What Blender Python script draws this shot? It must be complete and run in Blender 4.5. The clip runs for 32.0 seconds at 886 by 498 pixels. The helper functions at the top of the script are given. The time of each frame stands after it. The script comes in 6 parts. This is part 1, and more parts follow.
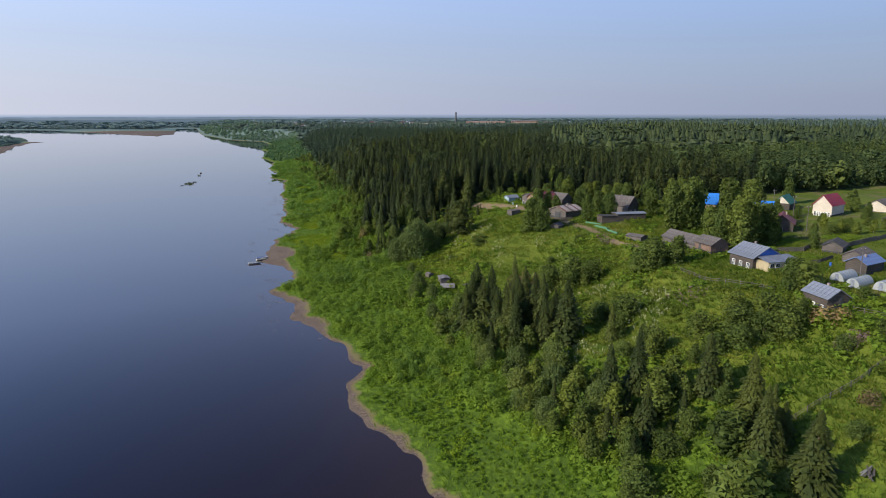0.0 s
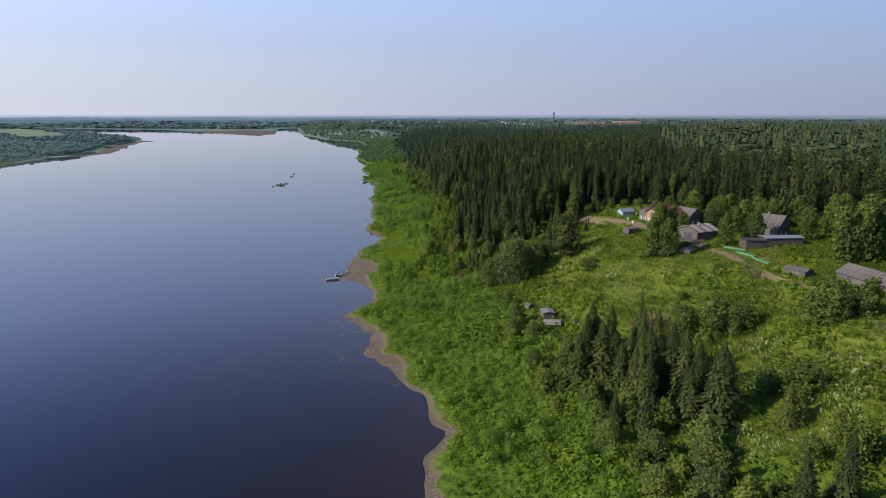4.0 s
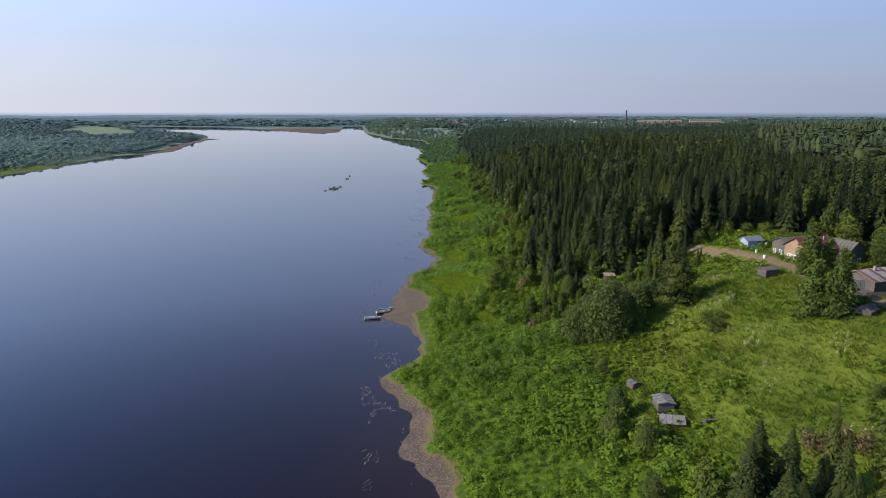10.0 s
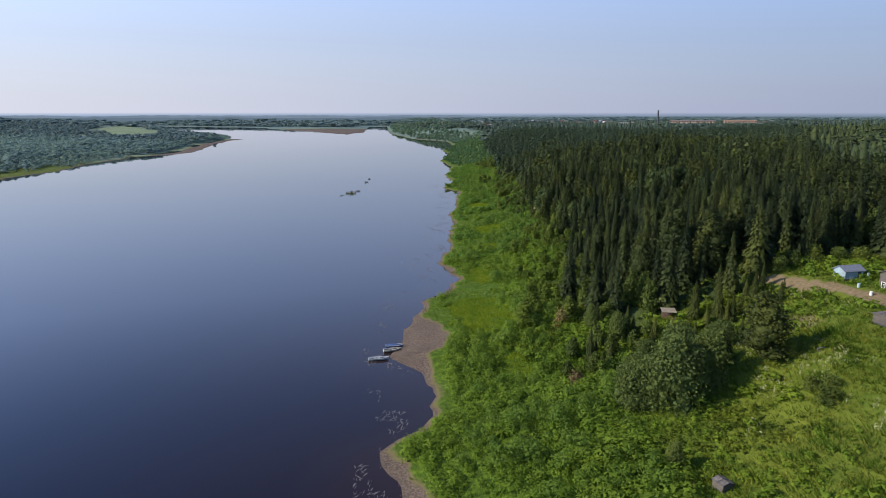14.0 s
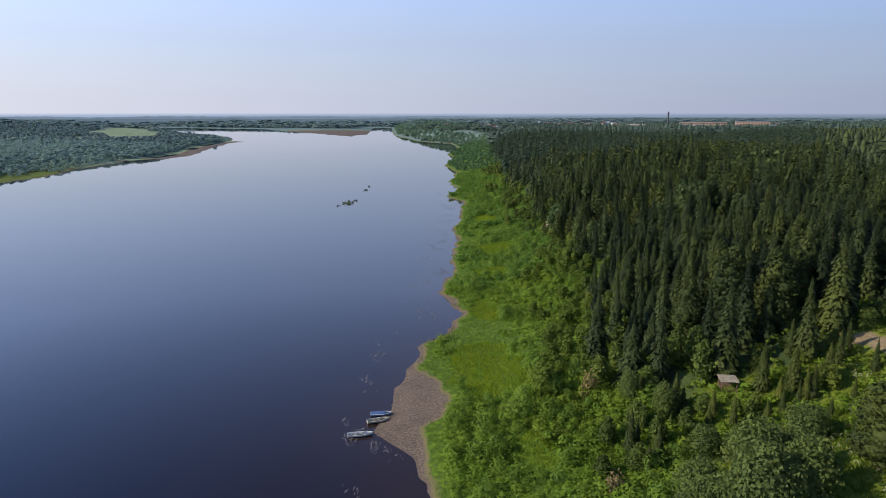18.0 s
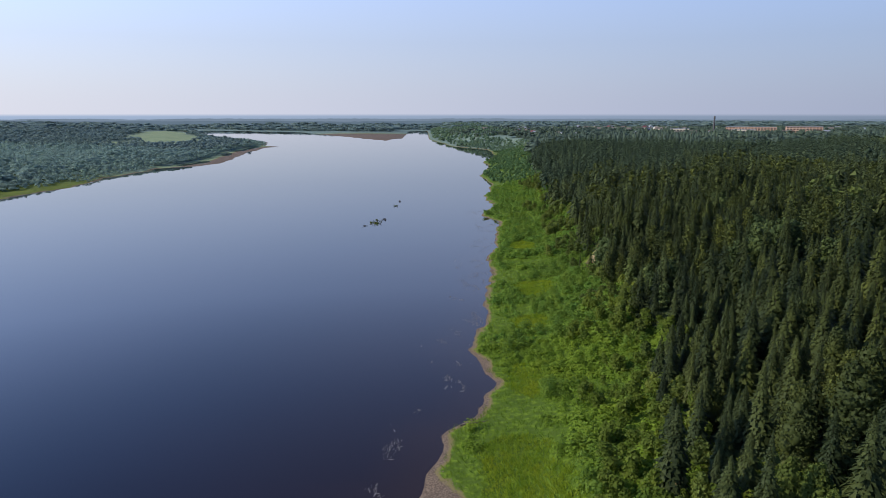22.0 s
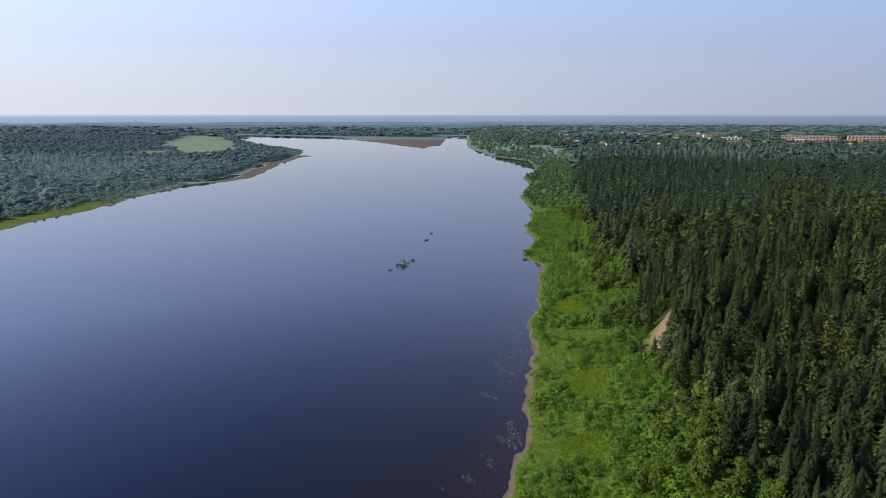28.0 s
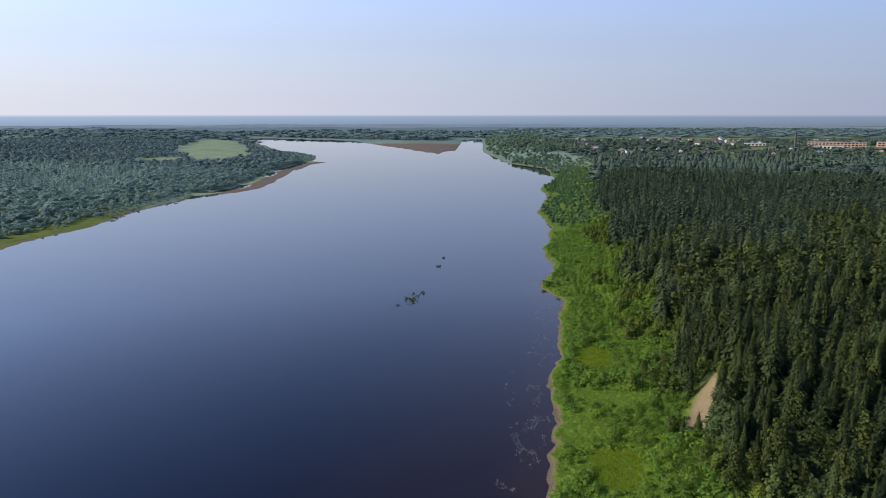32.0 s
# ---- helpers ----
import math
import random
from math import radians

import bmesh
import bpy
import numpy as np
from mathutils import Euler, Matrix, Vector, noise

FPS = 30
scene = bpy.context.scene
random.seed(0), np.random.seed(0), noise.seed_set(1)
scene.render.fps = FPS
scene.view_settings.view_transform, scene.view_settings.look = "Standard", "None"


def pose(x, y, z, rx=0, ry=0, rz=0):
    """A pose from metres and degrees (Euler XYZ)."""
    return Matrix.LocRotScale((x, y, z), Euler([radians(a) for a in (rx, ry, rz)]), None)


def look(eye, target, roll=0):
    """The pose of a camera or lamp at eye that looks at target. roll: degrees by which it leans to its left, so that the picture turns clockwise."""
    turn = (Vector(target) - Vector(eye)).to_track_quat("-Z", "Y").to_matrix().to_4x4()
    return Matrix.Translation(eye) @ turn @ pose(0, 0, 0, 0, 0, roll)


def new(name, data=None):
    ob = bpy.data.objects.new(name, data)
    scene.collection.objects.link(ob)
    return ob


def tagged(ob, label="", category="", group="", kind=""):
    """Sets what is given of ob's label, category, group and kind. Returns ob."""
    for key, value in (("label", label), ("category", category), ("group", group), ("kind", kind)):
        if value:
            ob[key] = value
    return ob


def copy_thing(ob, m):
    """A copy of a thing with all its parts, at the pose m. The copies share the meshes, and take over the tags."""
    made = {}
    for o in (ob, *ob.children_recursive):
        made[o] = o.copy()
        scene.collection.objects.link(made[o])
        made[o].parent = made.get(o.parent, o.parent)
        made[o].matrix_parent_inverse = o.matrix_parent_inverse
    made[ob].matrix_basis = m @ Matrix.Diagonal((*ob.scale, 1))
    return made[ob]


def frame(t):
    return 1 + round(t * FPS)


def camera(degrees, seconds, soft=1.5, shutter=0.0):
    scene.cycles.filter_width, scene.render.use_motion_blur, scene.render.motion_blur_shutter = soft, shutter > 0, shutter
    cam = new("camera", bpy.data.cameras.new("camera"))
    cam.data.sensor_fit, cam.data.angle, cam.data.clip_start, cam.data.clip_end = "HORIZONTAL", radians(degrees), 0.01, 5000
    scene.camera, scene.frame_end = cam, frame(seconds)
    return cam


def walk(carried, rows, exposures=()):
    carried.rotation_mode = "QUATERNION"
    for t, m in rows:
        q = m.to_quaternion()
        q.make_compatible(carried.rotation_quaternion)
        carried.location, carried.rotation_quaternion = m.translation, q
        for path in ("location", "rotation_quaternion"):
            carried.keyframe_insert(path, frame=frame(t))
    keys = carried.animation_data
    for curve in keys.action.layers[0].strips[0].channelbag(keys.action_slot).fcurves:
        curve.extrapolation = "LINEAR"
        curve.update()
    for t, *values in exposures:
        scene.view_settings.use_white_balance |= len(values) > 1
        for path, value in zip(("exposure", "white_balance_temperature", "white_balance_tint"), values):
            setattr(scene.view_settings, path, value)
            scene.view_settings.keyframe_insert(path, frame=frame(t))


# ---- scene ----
# ---------------------------------------------------------------- camera
cam = camera(67.443, 32.0, soft=0.8)
PATH = [
    (0, pose(0.00, 0.00, 63.06, 78.494, 0, -20.900)),
    (1.5, pose(3.68, 12.95, 63.03, 78.472, 0, -18.340)),
    (3, pose(7.36, 26.28, 62.89, 78.512, 0, -14.791)),
    (6, pose(13.81, 53.02, 63.27, 78.469, 0, -10.233)),
    (9, pose(18.40, 79.15, 63.45, 78.364, 0, -7.943)),
    (11, pose(21.89, 97.95, 63.16, 78.326, 0, -6.639)),
    (13, pose(24.55, 116.10, 62.75, 78.347, 0, -5.470)),
    (17, pose(29.45, 151.65, 64.46, 78.394, 0, -4.660)),
    (19, pose(31.48, 170.25, 66.81, 78.430, 0, -4.311)),
    (21, pose(33.49, 188.52, 71.03, 78.468, 0, -2.410)),
    (23, pose(35.17, 206.45, 77.05, 78.491, 0, -0.716)),
    (25, pose(36.69, 224.53, 82.68, 78.519, 0, 0.681)),
    (28, pose(37.99, 250.84, 92.29, 78.513, 0, 1.885)),
    (30, pose(37.68, 268.63, 97.97, 78.521, 0, 2.585)),
    (32, pose(38.48, 285.52, 104.15, 78.539, 0, 3.237)),
]
walk(cam, PATH, exposures=[(0, 0.0), (32, 0.0)])

# ---------------------------------------------------------------- sky and sun
SUN_FROM = Vector((-0.86, -0.09, 0.5)).normalized()
world = bpy.data.worlds.new("sky")
world.use_nodes = True
scene.world = world
sky = world.node_tree.nodes.new("ShaderNodeTexSky")
sky.sky_type, sky.sun_disc = "NISHITA", False
sky.sun_elevation, sky.sun_rotation = radians(30), radians(264)
sky.air_density, sky.dust_density, sky.ozone_density, sky.altitude = 1.0, 0.8, 3.0, 0
wt = world.node_tree
back = wt.nodes["Background"]
back.inputs["Strength"].default_value = 0.142
# summer haze: the sky pales toward the horizon
tc_ = wt.nodes.new("ShaderNodeTexCoord")
sx_ = wt.nodes.new("ShaderNodeSeparateXYZ")
wt.links.new(tc_.outputs["Generated"], sx_.inputs[0])
up_ = wt.nodes.new("ShaderNodeMath")
up_.operation, up_.use_clamp = "MULTIPLY_ADD", True
wt.links.new(sx_.outputs["Z"], up_.inputs[0])
up_.inputs[1].default_value, up_.inputs[2].default_value = -1.85, 1.0
pw_ = wt.nodes.new("ShaderNodeMath")
pw_.operation = "POWER"
wt.links.new(up_.outputs[0], pw_.inputs[0])
pw_.inputs[1].default_value = 1.35
mx_ = wt.nodes.new("ShaderNodeMix")
mx_.data_type = "RGBA"
wt.links.new(pw_.outputs[0], mx_.inputs[0])
tint_ = wt.nodes.new("ShaderNodeMix")
tint_.data_type, tint_.blend_type = "RGBA", "MULTIPLY"
tint_.inputs[0].default_value = 1.0
wt.links.new(sky.outputs[0], tint_.inputs[6])
tint_.inputs[7].default_value = (0.94, 1.2, 1.66, 1)
wt.links.new(tint_.outputs[2], mx_.inputs[6])
hue_ = wt.nodes.new("ShaderNodeMapRange")
hue_.inputs["From Min"].default_value, hue_.inputs["From Max"].default_value = -0.6, 0.7
wt.links.new(sx_.outputs["X"], hue_.inputs["Value"])
pale_ = wt.nodes.new("ShaderNodeMix")
pale_.data_type = "RGBA"
wt.links.new(hue_.outputs[0], pale_.inputs[0])
pale_.inputs[6].default_value, pale_.inputs[7].default_value = (4.25, 4.3, 4.85, 1), (3.5, 4.0, 5.5, 1)
wt.links.new(pale_.outputs[2], mx_.inputs[7])
# paler on the sun's side
side_ = wt.nodes.new("ShaderNodeMath")
side_.operation = "MULTIPLY_ADD"
wt.links.new(sx_.outputs["X"], side_.inputs[0])
side_.inputs[1].default_value, side_.inputs[2].default_value = -0.42, 0.985
sc_ = wt.nodes.new("ShaderNodeVectorMath")
sc_.operation = "SCALE"
# below the horizon the hazy plain goes on, darker toward the foreground
far_ = wt.nodes.new("ShaderNodeMapRange")
far_.inputs["From Min"].default_value, far_.inputs["From Max"].default_value = -0.003, -0.026
wt.links.new(sx_.outputs["Z"], far_.inputs["Value"])
plain_ = wt.nodes.new("ShaderNodeMix")
plain_.data_type = "RGBA"
wt.links.new(far_.outputs[0], plain_.inputs[0])
plain_.inputs[6].default_value, plain_.inputs[7].default_value = (2.25, 2.85, 3.95, 1), (0.95, 1.45, 2.15, 1)
rim_ = wt.nodes.new("ShaderNodeMapRange")
rim_.inputs["From Min"].default_value, rim_.inputs["From Max"].default_value = 0.0, -0.0035
wt.links.new(sx_.outputs["Z"], rim_.inputs["Value"])
low_ = wt.nodes.new("ShaderNodeMix")
low_.data_type = "RGBA"
wt.links.new(rim_.outputs[0], low_.inputs[0])
wt.links.new(mx_.outputs[2], low_.inputs[6])
wt.links.new(plain_.outputs[2], low_.inputs[7])
wt.links.new(low_.outputs[2], sc_.inputs[0])
# deeper toward the zenith
deep_ = wt.nodes.new("ShaderNodeMapRange")
deep_.inputs["From Min"].default_value, deep_.inputs["From Max"].default_value = 0.26, 0.62
deep_.inputs["To Min"].default_value, deep_.inputs["To Max"].default_value = 1.0, 0.45
wt.links.new(sx_.outputs["Z"], deep_.inputs["Value"])
both_ = wt.nodes.new("ShaderNodeMath")
both_.operation = "MULTIPLY"
wt.links.new(side_.outputs[0], both_.inputs[0])
wt.links.new(deep_.outputs[0], both_.inputs[1])
lift_ = wt.nodes.new("ShaderNodeMapRange")
lift_.inputs["From Min"].default_value, lift_.inputs["From Max"].default_value = 0.10, 0.26
lift_.inputs["To Min"].default_value, lift_.inputs["To Max"].default_value = 1.0, 1.28
wt.links.new(sx_.outputs["Z"], lift_.inputs["Value"])
all_ = wt.nodes.new("ShaderNodeMath")
all_.operation = "MULTIPLY"
wt.links.new(both_.outputs[0], all_.inputs[0])
wt.links.new(lift_.outputs[0], all_.inputs[1])
wt.links.new(all_.outputs[0], sc_.inputs["Scale"])
wt.links.new(sc_.outputs[0], back.inputs["Color"])
sun = new("sun", bpy.data.lights.new("sun", "SUN"))
sun.data.energy, sun.data.angle, sun.data.color = 5.0, radians(0.6), (1.0, 0.90, 0.70)
sun.matrix_world = look((0, 0, 0), -SUN_FROM)
sun.location = (-200, -80, 200)


# ---------------------------------------------------------------- materials
def material(name, rough=0.8, spec=0.3, metal=0.0):
    m = bpy.data.materials.new(name)
    m.use_nodes = True
    b = m.node_tree.nodes["Principled BSDF"]
    b.inputs["Roughness"].default_value = rough
    b.inputs["Specular IOR Level"].default_value = spec
    b.inputs["Metallic"].default_value = metal
    return m, m.node_tree, b


def add(nt, kind, **values):
    n = nt.nodes.new(kind)
    for key, value in values.items():
        n.inputs[key.replace("_", " ")].default_value = value
    return n


def blend(nt, fac, a, b, how="MIX"):
    """A colour mix of a and b, each a colour or a socket."""
    n = nt.nodes.new("ShaderNodeMix")
    n.data_type, n.blend_type = "RGBA", how
    for socket, value in ((n.inputs[0], fac), (n.inputs[6], a), (n.inputs[7], b)):
        if isinstance(value, (int, float)):
            socket.default_value = value
        elif isinstance(value, tuple):
            socket.default_value = (*value, 1)
        else:
            nt.links.new(value, socket)
    return n.outputs[2]


def ramp(nt, fac, a, b):
    n = nt.nodes.new("ShaderNodeMapRange")
    n.inputs["From Min"].default_value, n.inputs["From Max"].default_value = a, b
    nt.links.new(fac, n.inputs["Value"])
    return n.outputs[0]


def grain(nt, scale, detail=3.0, coords="Object", stretch=None):
    tc = nt.nodes.new("ShaderNodeTexCoord")
    n = nt.nodes.new("ShaderNodeTexNoise")
    n.inputs["Scale"].default_value, n.inputs["Detail"].default_value = scale, detail
    if stretch:
        mp = nt.nodes.new("ShaderNodeMapping")
        mp.inputs["Scale"].default_value = stretch
        nt.links.new(tc.outputs[coords], mp.inputs[0])
        nt.links.new(mp.outputs[0], n.inputs["Vector"])
    else:
        nt.links.new(tc.outputs[coords], n.inputs["Vector"])
    return n.outputs["Fac"]


def bump(nt, b, height, strength=0.3, distance=0.05):
    n = nt.nodes.new("ShaderNodeBump")
    n.inputs["Strength"].default_value, n.inputs["Distance"].default_value = strength, distance
    nt.links.new(height, n.inputs["Height"])
    nt.links.new(n.outputs[0], b.inputs["Normal"])


def foliage(name, dark, light, leafy=0.25, patch=0.03, mottle=1.0, gloom=0.5, drift=(1.18, 1.1, 0.75)):
    """Leaves or needles: two tones by clump, a drift from tree to tree, some light let through."""
    m, nt, b = material(name, 0.7, 0.14)
    geo, info = nt.nodes.new("ShaderNodeNewGeometry"), nt.nodes.new("ShaderNodeObjectInfo")
    tone = blend(nt, ramp(nt, geo.outputs["Random Per Island"], 0.5 - 0.5 / mottle, 0.5 + 0.5 / mottle), dark, light)
    pos = nt.nodes.new("ShaderNodeTexNoise")
    pos.inputs["Scale"].default_value, pos.inputs["Detail"].default_value = patch, 5
    nt.links.new(geo.outputs["Position"], pos.inputs["Vector"])
    warm = tuple(min(1, c * k) for c, k in zip(light, drift))
    tone = blend(nt, ramp(nt, pos.outputs["Fac"], 0.42, 0.72), tone, warm)
    each = nt.nodes.new("ShaderNodeTexNoise")
    each.inputs["Scale"].default_value, each.inputs["Detail"].default_value = 0.20, 1
    flat = nt.nodes.new("ShaderNodeVectorMath")
    flat.operation = "MULTIPLY"
    flat.inputs[1].default_value = (1, 1, 0.12)
    nt.links.new(geo.outputs["Position"], flat.inputs[0])
    nt.links.new(flat.outputs[0], each.inputs["Vector"])
    tone = blend(nt, ramp(nt, each.outputs["Fac"], 0.35, 0.68), tone, tuple(c * gloom for c in dark))
    cool = tuple(c * k for c, k in zip(dark, (0.9, 0.95, 1.05)))
    tone = blend(nt, ramp(nt, info.outputs["Random"], 0.4, 1.4), tone, cool)
    nt.links.new(tone, b.inputs["Base Color"])
    if leafy:
        tr = nt.nodes.new("ShaderNodeBsdfTranslucent")
        nt.links.new(tone, tr.inputs["Color"])
        mix = nt.nodes.new("ShaderNodeMixShader")
        mix.inputs[0].default_value = leafy
        nt.links.new(b.outputs[0], mix.inputs[1])
        nt.links.new(tr.outputs[0], mix.inputs[2])
        nt.links.new(mix.outputs[0], nt.nodes["Material Output"].inputs["Surface"])
    return m


def plain(name, colour, rough=0.7, spec=0.3, metal=0.0, vary=0.25, scale=1.5, stretch=None, relief=0.0):
    """A painted or raw surface with stains and grain."""
    m, nt, b = material(name, rough, spec, metal)
    dark = tuple(c * (1 - vary) for c in colour)
    light = tuple(min(1, c * (1 + vary * 0.6)) for c in colour)
    tone = blend(nt, ramp(nt, grain(nt, scale, 4, stretch=stretch), 0.3, 0.7), dark, light)
    tone = blend(nt, ramp(nt, grain(nt, scale * 0.17, 3), 0.45, 0.8), tone, tuple(c * (1 - vary * 1.3) for c in colour))
    nt.links.new(tone, b.inputs["Base Color"])
    if relief:
        bump(nt, b, grain(nt, scale * 3, 3, stretch=stretch), 0.6, relief)
    return m


SPRUCE = foliage("spruce_needles", (0.019, 0.031, 0.013), (0.076, 0.096, 0.028), 0.12, 0.02, 0.4, 0.7)
# brighter olive copy of SPRUCE: sunlit look of the slope trees in the colour
BRIGHTSPRUCE = foliage("young_spruce_needles", (0.040, 0.056, 0.016), (0.108, 0.128, 0.032), 0.2, 0.04, 0.45, 0.85)
PINE = foliage("pine_needles", (0.034, 0.047, 0.014), (0.084, 0.102, 0.025), 0.2, 0.05, 0.5, 1.0)
LEAF = foliage("birch_leaves", (0.084, 0.122, 0.027), (0.172, 0.212, 0.044), 0.36, 0.03, 1.0, 0.65)
# distance haze is put into the next three woods' colours: paler, bluer
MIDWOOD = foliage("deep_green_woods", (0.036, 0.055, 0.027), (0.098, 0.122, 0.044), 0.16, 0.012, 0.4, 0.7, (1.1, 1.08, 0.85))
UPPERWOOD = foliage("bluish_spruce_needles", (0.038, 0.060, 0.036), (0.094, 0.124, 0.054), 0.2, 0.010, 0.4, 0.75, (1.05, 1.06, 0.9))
TOWNHAZE = foliage("blue_green_town_woods", (0.066, 0.100, 0.082), (0.112, 0.154, 0.112), 0.3, 0.008, 0.7, 0.85, (1.05, 1.05, 0.9))
# pale grey-green for the opposite bank: haze over the river put into the leaves
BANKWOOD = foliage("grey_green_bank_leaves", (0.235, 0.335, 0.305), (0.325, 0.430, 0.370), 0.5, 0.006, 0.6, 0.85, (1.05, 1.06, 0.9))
FARWILLOW = foliage("upstream_willow_leaves", (0.112, 0.186, 0.030), (0.202, 0.290, 0.046), 0.5, 0.02, 0.8, 1.1)
# this willow is dulled and bluer than FARWILLOW: distance haze in its colour
UPWILLOW = foliage("dull_green_willow_leaves", (0.086, 0.158, 0.064), (0.150, 0.232, 0.092), 0.45, 0.02, 0.6, 1.0)
MIDLEAF = foliage("dull_green_birch_leaves", (0.046, 0.074, 0.026), (0.112, 0.146, 0.046), 0.25, 0.02, 0.6, 0.75)
# pale bluish far scrub and woods: haze painted into the leaf colour
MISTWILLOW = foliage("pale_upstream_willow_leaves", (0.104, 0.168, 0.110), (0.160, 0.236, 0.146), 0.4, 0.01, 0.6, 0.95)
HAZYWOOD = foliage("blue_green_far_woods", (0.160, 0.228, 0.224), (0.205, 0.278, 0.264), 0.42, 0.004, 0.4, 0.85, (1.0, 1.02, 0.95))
GREENWILLOW = foliage("deep_green_willow_leaves", (0.106, 0.194, 0.034), (0.204, 0.312, 0.054), 0.55, 0.03, 0.6, 1.2)
WILLOW = foliage("willow_leaves", (0.166, 0.252, 0.029), (0.318, 0.404, 0.049), 0.55, 0.03, 0.6, 1.2)
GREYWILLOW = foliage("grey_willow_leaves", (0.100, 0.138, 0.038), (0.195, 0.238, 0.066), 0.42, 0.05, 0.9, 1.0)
GRASSM = foliage("meadow_grass", (0.078, 0.134, 0.014), (0.166, 0.220, 0.028), 0.58, 0.03, 1.0, 1.2)
SEDGE = foliage("shore_sedge", (0.092, 0.162, 0.013), (0.168, 0.246, 0.022), 0.46, 0.03, 0.7, 1.2)
LIMEGRASS = foliage("lime_grass", (0.170, 0.245, 0.018), (0.320, 0.372, 0.032), 0.58, 0.05, 0.8, 1.2)
NETTLE = foliage("nettle_leaves", (0.104, 0.146, 0.022), (0.190, 0.234, 0.036), 0.5, 0.03, 1.0, 1.15)
BLOOM = plain("cream_umbels", (0.35, 0.355, 0.18), 0.8, vary=0.15)
FIREWEED = plain("pink_fireweed", (0.20, 0.125, 0.125), 0.8, vary=0.3)
STRAW = foliage("yellowing_grass", (0.180, 0.200, 0.032), (0.320, 0.325, 0.060), 0.42, 0.03, 1.0, 1.1)
DRY = foliage("dry_weeds", (0.17, 0.12, 0.055), (0.30, 0.22, 0.11), 0.2)
BARK = plain("bark", (0.11, 0.085, 0.065), 0.9, vary=0.4, scale=6, relief=0.03)
BIRCHBARK = plain("birch_bark", (0.34, 0.32, 0.28), 0.8, vary=0.4, scale=4)


def ground_material():
    m, nt, b = material("land_cover", 0.9, 0.15)
    at = nt.nodes.new("ShaderNodeVertexColor")
    at.layer_name = "cover"
    sp = nt.nodes.new("ShaderNodeSeparateColor")
    nt.links.new(at.outputs["Color"], sp.inputs[0])
    fine, mid, broad = grain(nt, 1.6, 5), grain(nt, 0.22, 4), grain(nt, 0.035, 4)
    meadow = blend(nt, ramp(nt, mid, 0.3, 0.7), (0.078, 0.114, 0.013), (0.116, 0.146, 0.018))
    meadow = blend(nt, ramp(nt, broad, 0.48, 0.64), meadow, (0.130, 0.156, 0.020))
    lumps = grain(nt, 0.75, 6)
    meadow = blend(nt, ramp(nt, lumps, 0.46, 0.30), meadow, (0.052, 0.080, 0.010))
    meadow = blend(nt, ramp(nt, lumps, 0.55, 0.78), meadow, (0.138, 0.168, 0.022))
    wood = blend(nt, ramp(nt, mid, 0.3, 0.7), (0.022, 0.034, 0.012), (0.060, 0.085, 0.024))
    sand = blend(nt, ramp(nt, fine, 0.3, 0.7), (0.118, 0.086, 0.064), (0.190, 0.140, 0.104))
    sand = blend(nt, ramp(nt, mid, 0.45, 0.75), sand, (0.072, 0.054, 0.044))
    gravel = grain(nt, 2.6, 5)
    sand = blend(nt, ramp(nt, gravel, 0.42, 0.62), blend(nt, 0.6, sand, (0.062, 0.046, 0.038)), blend(nt, 0.5, sand, (0.225, 0.170, 0.132)))
    dirt = blend(nt, ramp(nt, fine, 0.3, 0.7), (0.155, 0.112, 0.060), (0.25, 0.190, 0.115))
    lush = blend(nt, ramp(nt, mid, 0.3, 0.7), (0.060, 0.110, 0.009), (0.108, 0.170, 0.015))
    lush = blend(nt, ramp(nt, lumps, 0.60, 0.40), lush, (0.060, 0.100, 0.012))
    lush = blend(nt, ramp(nt, lumps, 0.52, 0.74), lush, (0.145, 0.214, 0.020))
    meadow = blend(nt, at.outputs["Alpha"], meadow, lush)
    # far ground takes the pale and bluish haze tints painted in this layer
    far = nt.nodes.new("ShaderNodeVertexColor")
    far.layer_name = "hay"
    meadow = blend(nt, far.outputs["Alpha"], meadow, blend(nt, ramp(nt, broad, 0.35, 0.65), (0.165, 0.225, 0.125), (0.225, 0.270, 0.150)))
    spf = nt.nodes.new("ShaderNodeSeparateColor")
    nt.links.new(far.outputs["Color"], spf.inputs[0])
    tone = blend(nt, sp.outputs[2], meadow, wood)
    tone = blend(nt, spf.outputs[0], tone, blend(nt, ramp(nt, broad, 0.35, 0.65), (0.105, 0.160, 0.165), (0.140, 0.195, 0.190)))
    edge = nt.nodes.new("ShaderNodeMath")
    edge.operation = "ADD"
    nt.links.new(sp.outputs[1], edge.inputs[0])
    nt.links.new(ramp(nt, fine, 1.3, -0.3), edge.inputs[1])
    tone = blend(nt, ramp(nt, edge.outputs[0], 0.75, 1.05), tone, dirt)
    edge2 = nt.nodes.new("ShaderNodeMath")
    edge2.operation = "ADD"
    nt.links.new(sp.outputs[0], edge2.inputs[0])
    nt.links.new(ramp(nt, mid, 1.2, -0.2), edge2.inputs[1])
    tone = blend(nt, ramp(nt, edge2.outputs[0], 0.68, 0.85), tone, (0.165, 0.140, 0.060))
    tone = blend(nt, ramp(nt, edge2.outputs[0], 0.9, 1.12), tone, sand)
    nt.links.new(tone, b.inputs["Base Color"])
    bare = nt.nodes.new("ShaderNodeMath")
    bare.operation = "MULTIPLY_ADD"
    nt.links.new(sp.outputs[0], bare.inputs[0])
    bare.inputs[1].default_value, bare.inputs[2].default_value = -0.88, 1.0
    rise = nt.nodes.new("ShaderNodeMath")
    rise.operation = "MULTIPLY"
    nt.links.new(lumps, rise.inputs[0])
